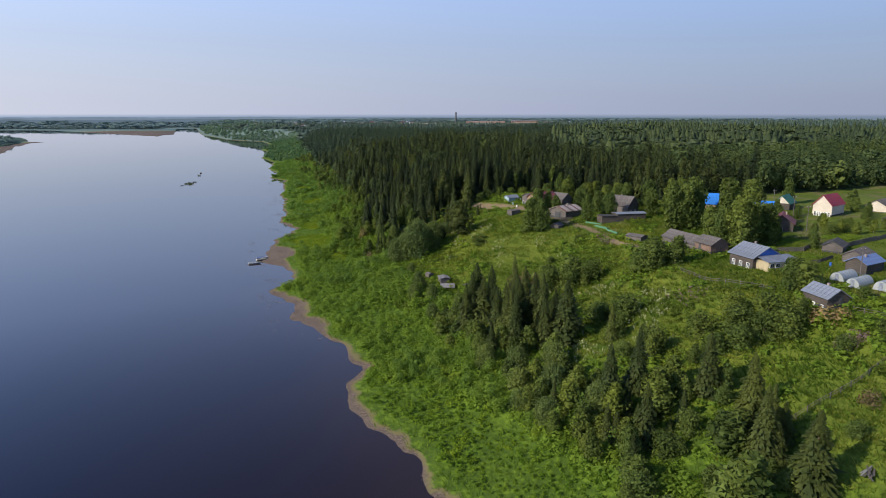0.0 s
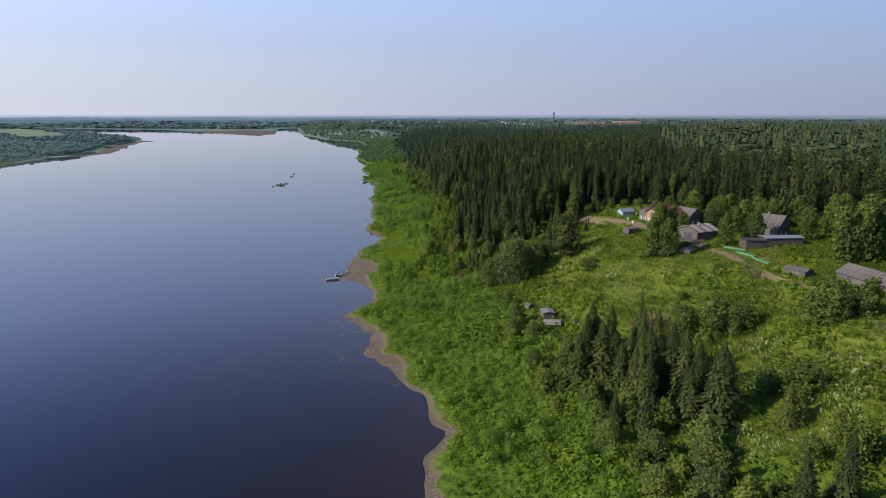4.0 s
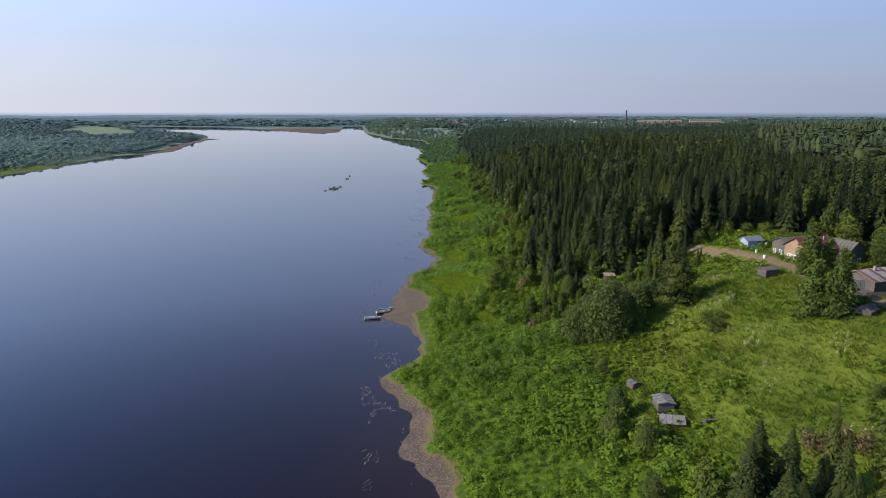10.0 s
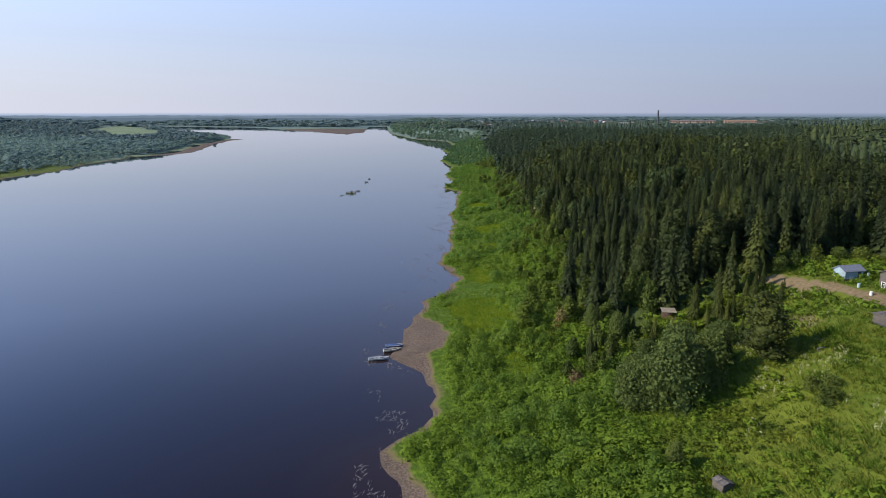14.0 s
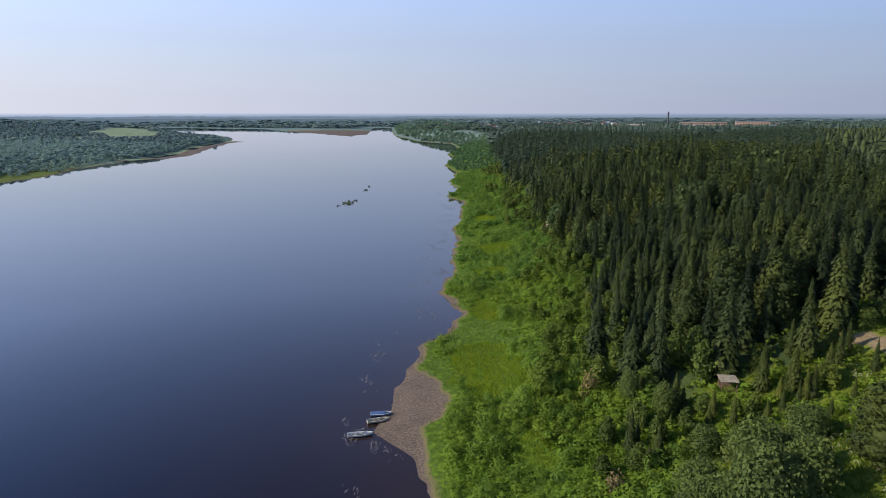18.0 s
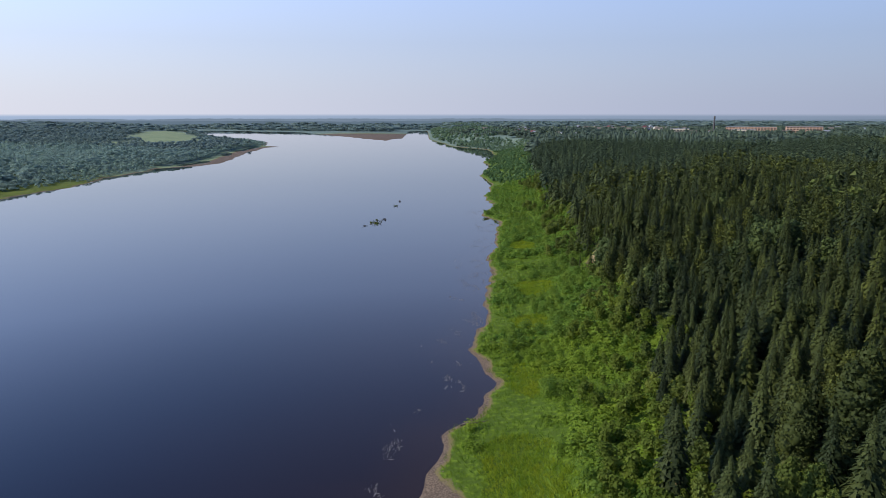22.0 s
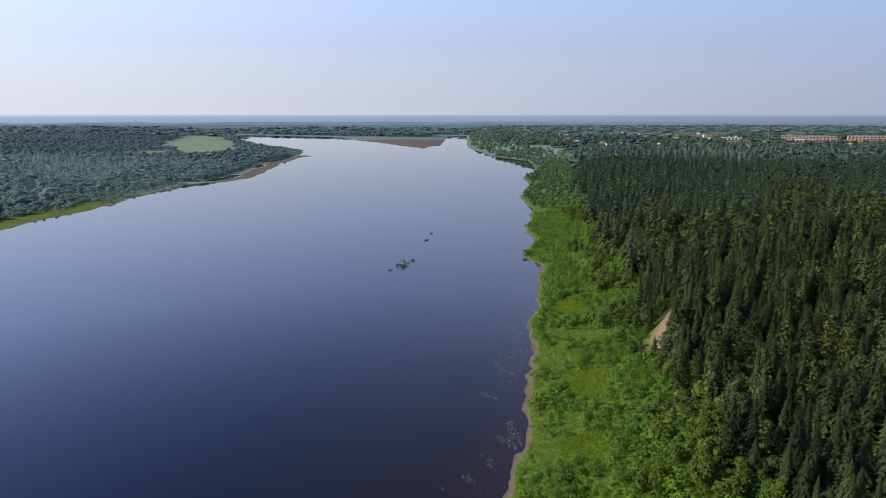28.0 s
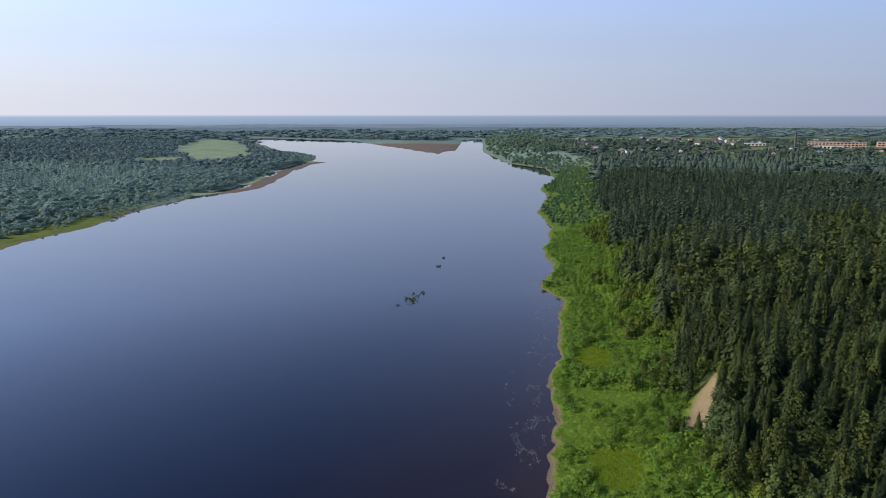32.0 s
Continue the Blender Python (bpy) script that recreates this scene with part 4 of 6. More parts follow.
for k in range(34):
    x, y = pick.uniform(72, 124), pick.uniform(258, 284)
    if math.hypot(x - 95.6, y - 276) < 5 or math.hypot(x - 95.6, y - 268) < 5 or track_distance(x, y, VILLAGE_TRACK) < 3:
        continue
    if pick.random() < 0.45:
        tall = pick.uniform(3, 7)
        plant(pick.choice(field_spruces), sized(x, y, tall, tall * 1.2, pick.uniform(0, 360)))
    else:
        plant(pick.choice(birches), sized(x, y, pick.uniform(3, 6.5), pick.uniform(4, 7), pick.uniform(0, 360)))

for x, y, tall in ((102, 480, 7.5), (106, 478.5, 8), (111, 477, 6.5), (115.5, 480, 6.5), (100, 484, 6.8)):
    plant(pick.choice(birches if tall < 7 else field_spruces), sized(x, y, tall, tall * 1.3, pick.uniform(0, 360)))

for x, y, tall in ((121, 508, 9), (124, 512, 11), (119, 513, 8), (126, 506, 12), (123, 516, 10), (128, 510, 13), (121, 502, 7), (125, 500, 11), (119, 496, 6), (123, 494, 10), (127, 496, 12), (117, 518, 8), (130, 502, 12), (120, 488, 9)):
    plant(pick.choice(field_spruces if tall > 7 else birches), sized(x, y, tall, tall * 1.2, pick.uniform(0, 360)))

# the two clumps on the slope below the village
for cx, cy, rx, ry, n, lo, hi, leafy in ((76, 151, 11, 18, 30, 8, 17, 0.12), (66, 150, 6, 19, 15, 5, 9, 0.8), (77, 82, 13, 25, 24, 6, 15, 0.15), (70, 96, 9, 24, 18, 4, 8, 0.85)):
    for k in range(n):
        a, r = pick.uniform(0, 6.28), math.sqrt(pick.random())
        x, y = cx + math.cos(a) * r * rx, cy + math.sin(a) * r * ry
        tall = pick.uniform(lo, hi)
        if pick.random() < leafy:
            plant(pick.choice(birches), sized(x, y, tall * 0.8, tall * pick.uniform(0.9, 1.2), pick.uniform(0, 360)))
        else:
            plant(pick.choice(field_spruces), sized(x, y, tall, tall * pick.uniform(1.25, 1.85), pick.uniform(0, 360), pick.uniform(-2, 2)))
plant(field_spruces[2], sized(81, 130, 15.5, 25, 70))
for x, y, tall in ((86.2, 167.5, 16), (84, 162, 14), (78, 136, 11), (88, 122, 9), (104, 268, 6), (108, 270, 7), (112, 272, 8), (116, 275, 7), (101, 268, 5), (97, 266, 5), (92, 268, 6), (113, 266, 4), (119, 277, 7), (106, 262, 4), (73, 268, 9), (85, 277, 8), (106, 273, 9), (101, 275, 10), (90, 272, 6), (110, 281, 8)):
    plant(pick.choice(field_spruces), sized(x, y, tall, tall * 1.15, pick.uniform(0, 360)))

# leafy trees by the houses
BARN_TREES = (
    (116, 214, 11.5, 0), (118.5, 210, 10.5, 1), (137, 209, 9, 1), (146, 208, 9, 2), (153, 181, 14, 0), (158, 180, 14, 1), (163, 181, 12, 0),
    (145, 143, 14, 1), (150, 146, 13, 2), (143, 148, 11, 1), (157, 145, 11, 1), (206, 178, 3.5, 2), (166, 186, 15, 0), (173, 177, 15, 0),
)
HOUSE_TREES = (
    (178, 172, 14, 1), (150, 160, 10, 1), (132.5, 238.5, 9.0, 2), (137.5, 239, 8.5, 1), (130, 238, 6, 1), (138, 233, 7, 2), (150, 222, 8, 1),
    (160, 222, 9, 2), (167, 226, 9, 1), (176, 224, 10, 2), (185, 215, 11, 1), (163, 205, 9, 2), (171, 203, 11, 1), (174, 208, 12, 0),
)
GARDEN_TREES = (
    (234.6, 172, 5, 1), (236, 178, 6, 2), (191.6, 148.8, 5, 1), (194, 145, 4.5, 2), (201, 144.6, 5, 0), (198.5, 160.5, 5, 2), (166.6, 137.3, 7, 0),
    (199, 180, 8, 1), (210, 181, 5, 2), (187, 164.5, 6, 1), (179.4, 167, 7, 2), (204, 166, 4, 1), (213, 150, 4, 2), (222, 152, 4, 1), (240, 160, 5, 2),
    (66, 160, 7, 0), (69, 168, 8, 1), (72, 175, 7, 2), (65, 146, 7, 1), (68, 138, 8, 0), (86, 140, 6, 2), (90, 150, 6, 1), (63, 168, 5, 1), (83, 176, 5, 0),
    (190, 200, 6, 1), (197, 178, 4, 2), (186, 178, 6, 1), (224, 165, 5, 2), (230, 168, 5, 1), (243, 186, 7, 2), (250, 190, 8, 1), (163, 134, 6, 0),
    (165, 150, 8, 2), (170, 158, 9, 1), (122.5, 142.3, 8.2, 2), (212, 214, 9, 1), (235, 208, 10, 0),
)
for x, y, tall, k in BARN_TREES + HOUSE_TREES + GARDEN_TREES:
    grown = tall * (1.32 if tall > 8.6 else 1.1)
    plant((tall_birches if tall > 8.6 else birches)[k], sized(x, y, grown, grown * pick.uniform(0.85, 1.1), pick.uniform(0, 360)))
SLOPE_WILLOWS = (
    (79, 236, 13, 13), (74, 240, 9, 10), (83, 238, 10, 10), (76, 248, 8, 9), (71.5, 219, 5.5, 4), (68, 201, 7, 5), (65, 196, 6, 5), (69, 190, 6, 5),
    (62, 118, 6, 7), (61, 104, 6, 7), (66, 126, 7, 7), (62, 134, 6, 6), (70, 100, 7, 7), (67, 112, 7, 8), (72, 120, 7, 7), (60, 112, 5, 6),
)
EDGE_WILLOWS = (
    (84, 262, 6, 7), (93, 256, 6, 9), (88, 259, 5, 8), (99, 258, 6, 9), (72, 240, 9, 9), (84, 246, 13, 11), (87, 240, 11, 10), (80, 239, 13, 11),
    (76, 237, 11, 9), (90, 246, 9, 9), (78, 283, 7, 5), (68, 140, 6, 6), (66, 150, 6, 5), (66, 165, 6, 5), (64, 176, 5, 5), (82, 275, 8, 6),
)
for x, y, tall, wide in SLOPE_WILLOWS + EDGE_WILLOWS:
    plant(pick.choice(willows), sized(x, y, tall, wide, pick.uniform(0, 360)))
UPPER_BUSHES = (
    (128.5, 107.5, 7, 10), (116.4, 144.4, 8, 11), (119, 149, 7, 9), (113.5, 146, 7, 9), (100, 161, 7, 9), (96, 166, 7, 8), (104, 158, 4, 5),
    (89, 122, 5, 6), (93, 126, 4, 5), (104.9, 102, 6, 9), (110.6, 95, 6, 9), (99.5, 106, 5.5, 8), (113, 102, 5.5, 8), (107, 97, 5.5, 8),
)
SLOPE_BUSHES = (
    (116, 97, 5, 6), (101, 98, 5, 8), (97, 100, 4.5, 7), (109, 107, 5, 8), (99.8, 223.4, 3, 5), (102, 226, 2.6, 4), (100, 228, 2.5, 4),
    (193, 151, 3.5, 7), (187, 148, 3.5, 6), (199, 153, 4, 6), (112, 83, 4, 5), (118, 80, 4, 6), (126, 282, 4, 6), (131, 284, 4, 6),
)
EDGE_BUSHES = (
    (137, 285, 4.5, 6), (143, 284, 4, 6), (149, 283, 4, 7), (121, 287, 4, 6), (103, 239, 3.5, 4), (133, 96, 3, 4), (98, 60, 3, 4), (94, 66, 3, 4),
    (210, 160, 3, 5), (216, 158, 3, 5), (126, 213, 2.5, 5), (122, 190, 2.5, 4), (108, 185, 2.2, 4), (103, 165, 8, 12), (99, 170, 6, 9), (107, 160, 6, 9), (96, 128, 6, 9), (92, 133, 5, 8),
)
for x, y, tall, wide in UPPER_BUSHES + SLOPE_BUSHES + EDGE_BUSHES:
    plant(pick.choice(bushes), sized(x, y, tall, wide * 0.85, pick.uniform(0, 360)))

LOWER_BIRCHES = (
    (60, 100, 6), (64, 96, 7), (66, 104, 8), (63, 110, 7), (70, 108, 8), (66, 118, 7), (71, 114, 8), (74, 124, 8), (63, 124, 6), (68, 132, 7),
    (73, 134, 8), (64, 142, 6), (70, 143, 7), (62, 90, 7), (67, 86, 8), (64, 80, 7), (60, 152, 5), (64, 158, 6), (88, 108, 6), (92, 100, 5),
    (91, 90, 6),
)
EDGE_BIRCHES = (
    (90, 112, 5), (72, 262, 6), (78, 268, 7), (84, 270, 6), (76, 274, 7), (70, 272, 6), (82, 284, 7), (74, 290, 8), (80, 296, 8), (84, 306, 8),
    (82, 316, 8), (86, 328, 8), (88, 342, 8), (92, 356, 8), (95, 370, 8), (98, 386, 8), (97, 400, 9), (102, 414, 8), (66, 262, 5), (88, 318, 9),
    (90, 334, 9),
)
for x, y, tall in LOWER_BIRCHES + EDGE_BIRCHES:
    plant(birches[pick.randrange(3)], sized(x, y, tall, tall * pick.uniform(1.0, 1.35), pick.uniform(0, 360)))

plant(tall_birches[2], sized(129.7, 110.7, 8, 11, 40))
for x, y, tall in ((151, 236, 9), (156, 242, 10), (160, 236, 9), (162, 248, 11), (154, 252, 10), (167, 240, 10), (158, 258, 11), (169, 252, 11), (175, 243, 10), (149, 260, 9)):
    plant(tall_birches[pick.randrange(3)], sized(x, y, tall, tall * pick.uniform(1.2, 1.5), pick.uniform(0, 360)))
dead = tree_master("bush", leaf_tree(rng, 420, 0.07, 8, wide=0.6, low=-0.1, core=False, egg=0.5), DRY, BARK, "brown half-dead bush with bare twigs", "bush", "dry bushes", 6)
for x, y, tall, wide in ((94, 176, 5, 5), (91, 178, 4.5, 4.5), (97, 174, 4, 4), (69, 201, 5, 3.5), (66, 256, 5, 4), (71, 288, 6, 4), (77, 300, 6, 4), (117.5, 92.5, 4, 6), (120.5, 91, 3, 4), (102, 70, 3, 4)):
    plant(dead, sized(x, y, tall, wide, pick.uniform(0, 360)))

# tall grass, weeds and flowers of the slope
tufts = [tuft(rng, 11, 0.85, 0.4) for k in range(5)]


def meadow(x, y):
    right = inland(x, y)[0]
    return (right > 26) & ~wooded(x, y)[0] & (track_distance(x, y, VILLAGE_TRACK) > 1.0) & (track_distance(x, y, VILLAGE_ROAD) > 3.0) & in_view(x, y)


p = scattered(44, 250, 10, 292, 1.2, lambda x, y: meadow(x, y) & (vnoise(x, y, 1.4, 65) * 0.7 + vnoise(x, y, 20, 66) * 0.3 > 0.1 + 0.75 * np.maximum(smooth(x, 130, 250), 1 - smooth(y, 20, 75))))
stuff("meadow_grass", strew(tufts, p, sizes(len(p), 0.4, 0.95, 1.7), rng), GRASSM, "tall yellow-green meadow grass on the slope", "grass")
weed = [leaf_tree(rng, 34, 0.26, 4, wide=0.9, low=-0.2, core=False, egg=0.5, lift=0.4, ragged=0.5, dome=True) for k in range(3)]
tussocks = [tuft(rng, 22, 0.95, 0.55, 0.11) for k in range(5)]
p = scattered(50, 165, 45, 292, 1.9, lambda x, y: meadow(x, y) & (vnoise(x, y, 17, 61) * 0.5 + vnoise(x, y, 4, 62) * 0.5 > 0.42))
nettles = scattered(50, 190, 40, 292, 1.7, lambda x, y: meadow(x, y) & (vnoise(x, y, 15, 67) * 0.7 + vnoise(x, y, 5, 68) * 0.3 > 0.70))
stuff("nettle_patches", strew(weed, nettles, sizes(len(nettles), 0.6, 1.25, 1.4), rng), NETTLE, "dark green nettles in patches of the meadow", "weeds")
stuff("meadow_tussocks", strew(tussocks, p, sizes(len(p), 0.5, 1.0, 1.3) * (0.6 + 1.0 * vnoise(p[:, 0], p[:, 1], 7, 69))[:, None], rng), GRASSM, "tall green tussocks among the meadow grass", "grass")
p = scattered(58, 150, 60, 290, 2.6, lambda x, y: meadow(x, y) & (vnoise(x, y, 24, 91) * 0.55 + vnoise(x, y, 6, 92) * 0.45 > 0.47))
stuff("meadowsweet_clumps", strew(weed, p, sizes(len(p), 0.6, 1.4, 1.4) * (0.7 + 0.9 * vnoise(p[:, 0], p[:, 1], 9, 93))[:, None], rng), WILLOW, "bright leafy herb clumps standing in the meadow", "weeds")
FIELDS_OF_BLOOM = [(106, 180), (113, 184), (108, 182), (101, 177), (108, 168), (103, 148), (88, 222), (96, 232.6), (103.6, 234), (94, 196), (98, 200), (118, 190), (112, 200), (104, 214), (120, 172), (92, 112), (97, 120), (105, 128)]


def blooming(x, y):
    return np.max([np.exp(-((x - a) ** 2 + (y - b) ** 2) / 22) for a, b in FIELDS_OF_BLOOM], axis=0)


# thicker on the upper slope, putting its sunlit brightness into the colour
p = scattered(60, 165, 60, 290, 1.9, lambda x, y: meadow(x, y) & (vnoise(x, y, 21, 75) * 0.6 + vnoise(x, y, 6, 76) * 0.4 > 0.56 - 0.08 * smooth(x, 84, 96) * (1 - smooth(y, 165, 205))))
stuff("yellow_grass", strew(tussocks, p, sizes(len(p), 0.4, 0.85, 1.4), rng), STRAW, "yellowing grass in drifts across the meadow", "grass")
flecks = [leaf_tree(rng, 12, 0.16, 1, wide=1.0, low=0.45, core=False) for k in range(3)]
p = scattered(70, 128, 95, 280, 1.3, lambda x, y: meadow(x, y) & (vnoise(x, y, 20, 63) * 0.5 + vnoise(x, y, 3, 64) * 0.5 + 0.46 * blooming(x, y) > 0.79))
stuff("hogweed_flowers", strew(flecks, p, sizes(len(p), 0.9, 1.4, 0.8), rng), BLOOM, "cream-white hogweed flowers scattered through the meadow", "flowers")
p = np.concatenate([scattered(112.5, 117, 82, 86, 0.6, meadow), scattered(106, 112, 118, 126, 1.9, meadow), scattered(126, 130, 178, 186, 1.1, meadow)])
stuff("fireweed_flowers", strew([leaf_tree(rng, 14, 0.16, 2, wide=0.9, low=0.2, core=False, lift=0.3)], p, sizes(len(p), 1.0, 1.5, 0.8), rng), FIREWEED, "pink fireweed flowers in dense patches", "flowers")
p = scattered(28, 120, 55, 640, 1.75, lambda x, y: (inland(x, y)[0] > 2.0) & (inland(x, y)[0] < 44) & (inland(x, y)[0] > 2.2 + 15 * np.exp(-((y - 301) / 17) ** 2) + 4 * np.exp(-((y - 212) / 18) ** 2)))
q = scattered(34, 110, 255, 600, 1.15, lambda x, y: cleared(x, y) & (inland(x, y)[0] > 3))
stuff("shore_meadow", strew(tussocks, q, sizes(len(q), 0.45, 0.95, 1.2), rng), LIMEGRASS, "lime green meadow grass in openings of the scrub", "grass")
stuff("shore_sedge", strew(tufts, p, sizes(len(p), 0.5, 1.1, 1.5), rng), SEDGE, "bright green sedge along the water", "grass")
p = scattered(34, 90, 40, 165, 1.55, lambda x, y: (inland(x, y)[0] > 5) & (inland(x, y)[0] < 34 - 12 * smooth(y, 120, 160)) & (vnoise(x, y, 9, 71) * 0.5 + vnoise(x, y, 3, 72) * 0.5 > 0.3))
stuff("bank_weeds", strew(weed, p, sizes(len(p), 0.45, 0.95, 1.35) * (0.6 + 0.9 * vnoise(p[:, 0], p[:, 1], 6, 73))[:, None], rng), SEDGE, "dense leafy weeds on the low bank", "weeds")
for k in range(26):
    x, y = pick.uniform(60, 92), pick.uniform(62, 118)
    plant(pick.choice(bushes if k % 2 else birches), sized(x, y, pick.uniform(3, 6), pick.uniform(4.5, 7), pick.uniform(0, 360)))
p = scattered(66, 190, 255, 306, 2.7, lambda x, y: right_wood(x, y) & (np.hypot(x - 95.6, y - 276) > 3.5) & (x < 122 + 0.35 * (y - 255)))
stuff("undergrowth", strew(weed, p, sizes(len(p), 0.7, 1.8, 1.5), rng), NETTLE, "ferns and saplings on the forest floor", "undergrowth")
p = scattered(80, 200, 306, 560, 3.6, lambda x, y: right_wood(x, y) & (x < 150 + 0.2 * (y - 306)))
stuff("fern_undergrowth", strew(weed, p, sizes(len(p), 1.0, 2.4, 1.5), rng), MIDWOOD, "dark ferns and young trees below the spruces", "undergrowth")


# ---------------------------------------------------------------- village
def tinted(name, colour, rough=0.6, spec=0.3, metal=0.0, vary=0.3, scale=2.0, stretch=None, relief=0.0, spread=0.35):
    """Like plain, with each sheet or board a little lighter or darker than the next."""
    m = plain(name, colour, rough, spec, metal, vary, scale, stretch, relief)
    nt = m.node_tree
    b = nt.nodes["Principled BSDF"]
    tone = b.inputs["Base Color"].links[0].from_socket
    info = nt.nodes.new("ShaderNodeObjectInfo")
    nt.links.new(blend(nt, ramp(nt, info.outputs["Random"], 0.25, 0.25 + 1.0 / spread), tone, tuple(c * 0.45 for c in colour)), b.inputs["Base Color"])
    return m


LOGS = plain("grey_logs", (0.135, 0.117, 0.105), 0.9, vary=0.35, scale=1.2, stretch=(0.6, 0.6, 4.5), relief=0.08)
DARKLOGS = plain("dark_logs", (0.085, 0.07, 0.06), 0.9, vary=0.35, scale=1.2, stretch=(0.6, 0.6, 4.5), relief=0.08)
REDBOARD = plain("rusty_boards", (0.20, 0.13, 0.10), 0.9, vary=0.4, scale=1.5, stretch=(4, 4, 0.4), relief=0.04)
BRICK = plain("orange_siding", (0.33, 0.228, 0.145), 0.8, vary=0.25, scale=1.5, stretch=(0.6, 0.6, 5), relief=0.03)
YELLOW = plain("ochre_boards", (0.42, 0.34, 0.21), 0.75, vary=0.2, scale=1.5, stretch=(4, 4, 0.5), relief=0.03)
CREAM = plain("cream_plaster", (0.60, 0.52, 0.42), 0.8, vary=0.15)
PALEBLUE = plain("pale_blue_boards", (0.33, 0.43, 0.50), 0.75, vary=0.2, scale=1.5, stretch=(4, 4, 0.5), relief=0.03)
BLUEPAINT = plain("blue_paint", (0.045, 0.13, 0.42), 0.6, vary=0.15)
WHITE = plain("white_paint", (0.78, 0.77, 0.73), 0.6, vary=0.08)
GLASS, nt_, b_ = material("dark_pane", 0.08, 0.5)
b_.inputs["Base Color"].default_value = (0.02, 0.025, 0.03, 1)
R_GREY = tinted("grey_steel_sheet", (0.22, 0.24, 0.29), 0.5, 0.4, 0.1, spread=0.06)
R_OLD = tinted("weathered_roof_boards", (0.16, 0.14, 0.132), 0.9, 0.2, vary=0.5, relief=0.03, spread=0.6)
R_RUST = tinted("patched_rusty_sheet", (0.41, 0.32, 0.30), 0.8, 0.3, 0.1, vary=0.45, spread=0.6)
R_RED = tinted("crimson_steel_sheet", (0.29, 0.030, 0.045), 0.5, 0.4, spread=0.12)
R_MAROON = tinted("maroon_steel_sheet", (0.15, 0.045, 0.05), 0.55, 0.4, spread=0.15)
R_BLUE = tinted("bright_blue_steel_sheet", (0.035, 0.20, 0.62), 0.45, 0.4, spread=0.1)
R_GREEN = tinted("green_steel_sheet", (0.02, 0.13, 0.085), 0.5, 0.4, spread=0.12)
R_DARK = tinted("tarred_roof", (0.075, 0.075, 0.08), 0.9, 0.2, spread=0.3)
CHIM = plain("brick_flue", (0.36, 0.28, 0.24), 0.9, vary=0.3, scale=4)


def window(parent, side, u, z, ww, hh, w, l, frame_mat=WHITE):
    """A window on one wall: a proud frame with a cross bar, and its pane."""
    bm = bmesh.new()
    t = 0.13
    loops = []
    for x, z, y in ((ww / 2 + t, t, 0.02), (ww / 2 + t, t, -0.09), (ww / 2, 0, -0.09), (ww / 2, 0, 0.02)):
        loops.append([bm.verts.new(c) for c in ((-x, y, -z), (x, y, -z), (x, y, hh + z), (-x, y, hh + z))])
    for a, b in zip(loops, loops[1:] + loops[:1]):
        for k in range(4):
            bm.faces.new((a[k], a[(k + 1) % 4], b[(k + 1) % 4], b[k]))
    bmesh.ops.recalc_face_normals(bm, faces=bm.faces)
    m = {"s": pose(u, -l / 2, z), "n": pose(u, l / 2, z, 0, 0, 180), "w": pose(-w / 2, u, z, 0, 0, -90), "e": pose(w / 2, u, z, 0, 0, 90)}[side]
    bm.transform(m)
    fr = part("window", bm, frame_mat, parent)
    bm = box(bmesh.new(), -ww / 2, -0.035, 0, ww / 2, 0.02, hh)
    bm.transform(m)
    part("pane", bm, GLASS, fr)
    for x0, z0, x1, z1 in ((-0.03, 0, 0.03, hh * 0.62), (-ww / 2, hh * 0.62, ww / 2, hh * 0.62 + 0.06)):
        bm = box(bmesh.new(), x0, -0.075, z0, x1, -0.03, z1)
        bm.transform(m)
        part("glazing_bar", bm, frame_mat, fr)


def roof_slope(parent, mat, side, w, l, h, rise, over, step=1.1, flat=False):
    """One slope of sheets laid side by side on a thin deck."""
    half = w / 2
    run = math.hypot(half, rise) + over
    ang = math.atan2(rise, half)
    n = max(2, round((l + 2 * over) / step))
    wide = (l + 2 * over) / n
    bm = bmesh.new()
    box(bm, 0, -wide / 2 + 0.02, 0.0, run, wide / 2 - 0.02, 0.06)
    box(bm, 0, wide / 2 - 0.05, 0.06, run, wide / 2 - 0.015, 0.10)
    me = bpy.data.meshes.new("roof_sheet")
    bm.to_mesh(me)
    bm.free()
    me.materials.append(mat)
    top = pose(0, 0, h + rise + 0.10) @ (pose(0, 0, 0, 0, math.degrees(ang), 0) if side > 0 else pose(0, 0, 0, 0, 0, 180) @ pose(0, 0, 0, 0, math.degrees(ang), 0))
    bm = box(bmesh.new(), 0, -l / 2 - over, -0.08, run - 0.03, l / 2 + over, -0.004)
    bm.transform(top)
    deck = part("roof", bm, mat, parent)
    for k in range(n):
        ob = new("roof_sheet", me)
        ob.parent = deck
        ob.matrix_basis = top @ pose(0, -l / 2 - over + wide * (k + 0.5), 0)
    return deck


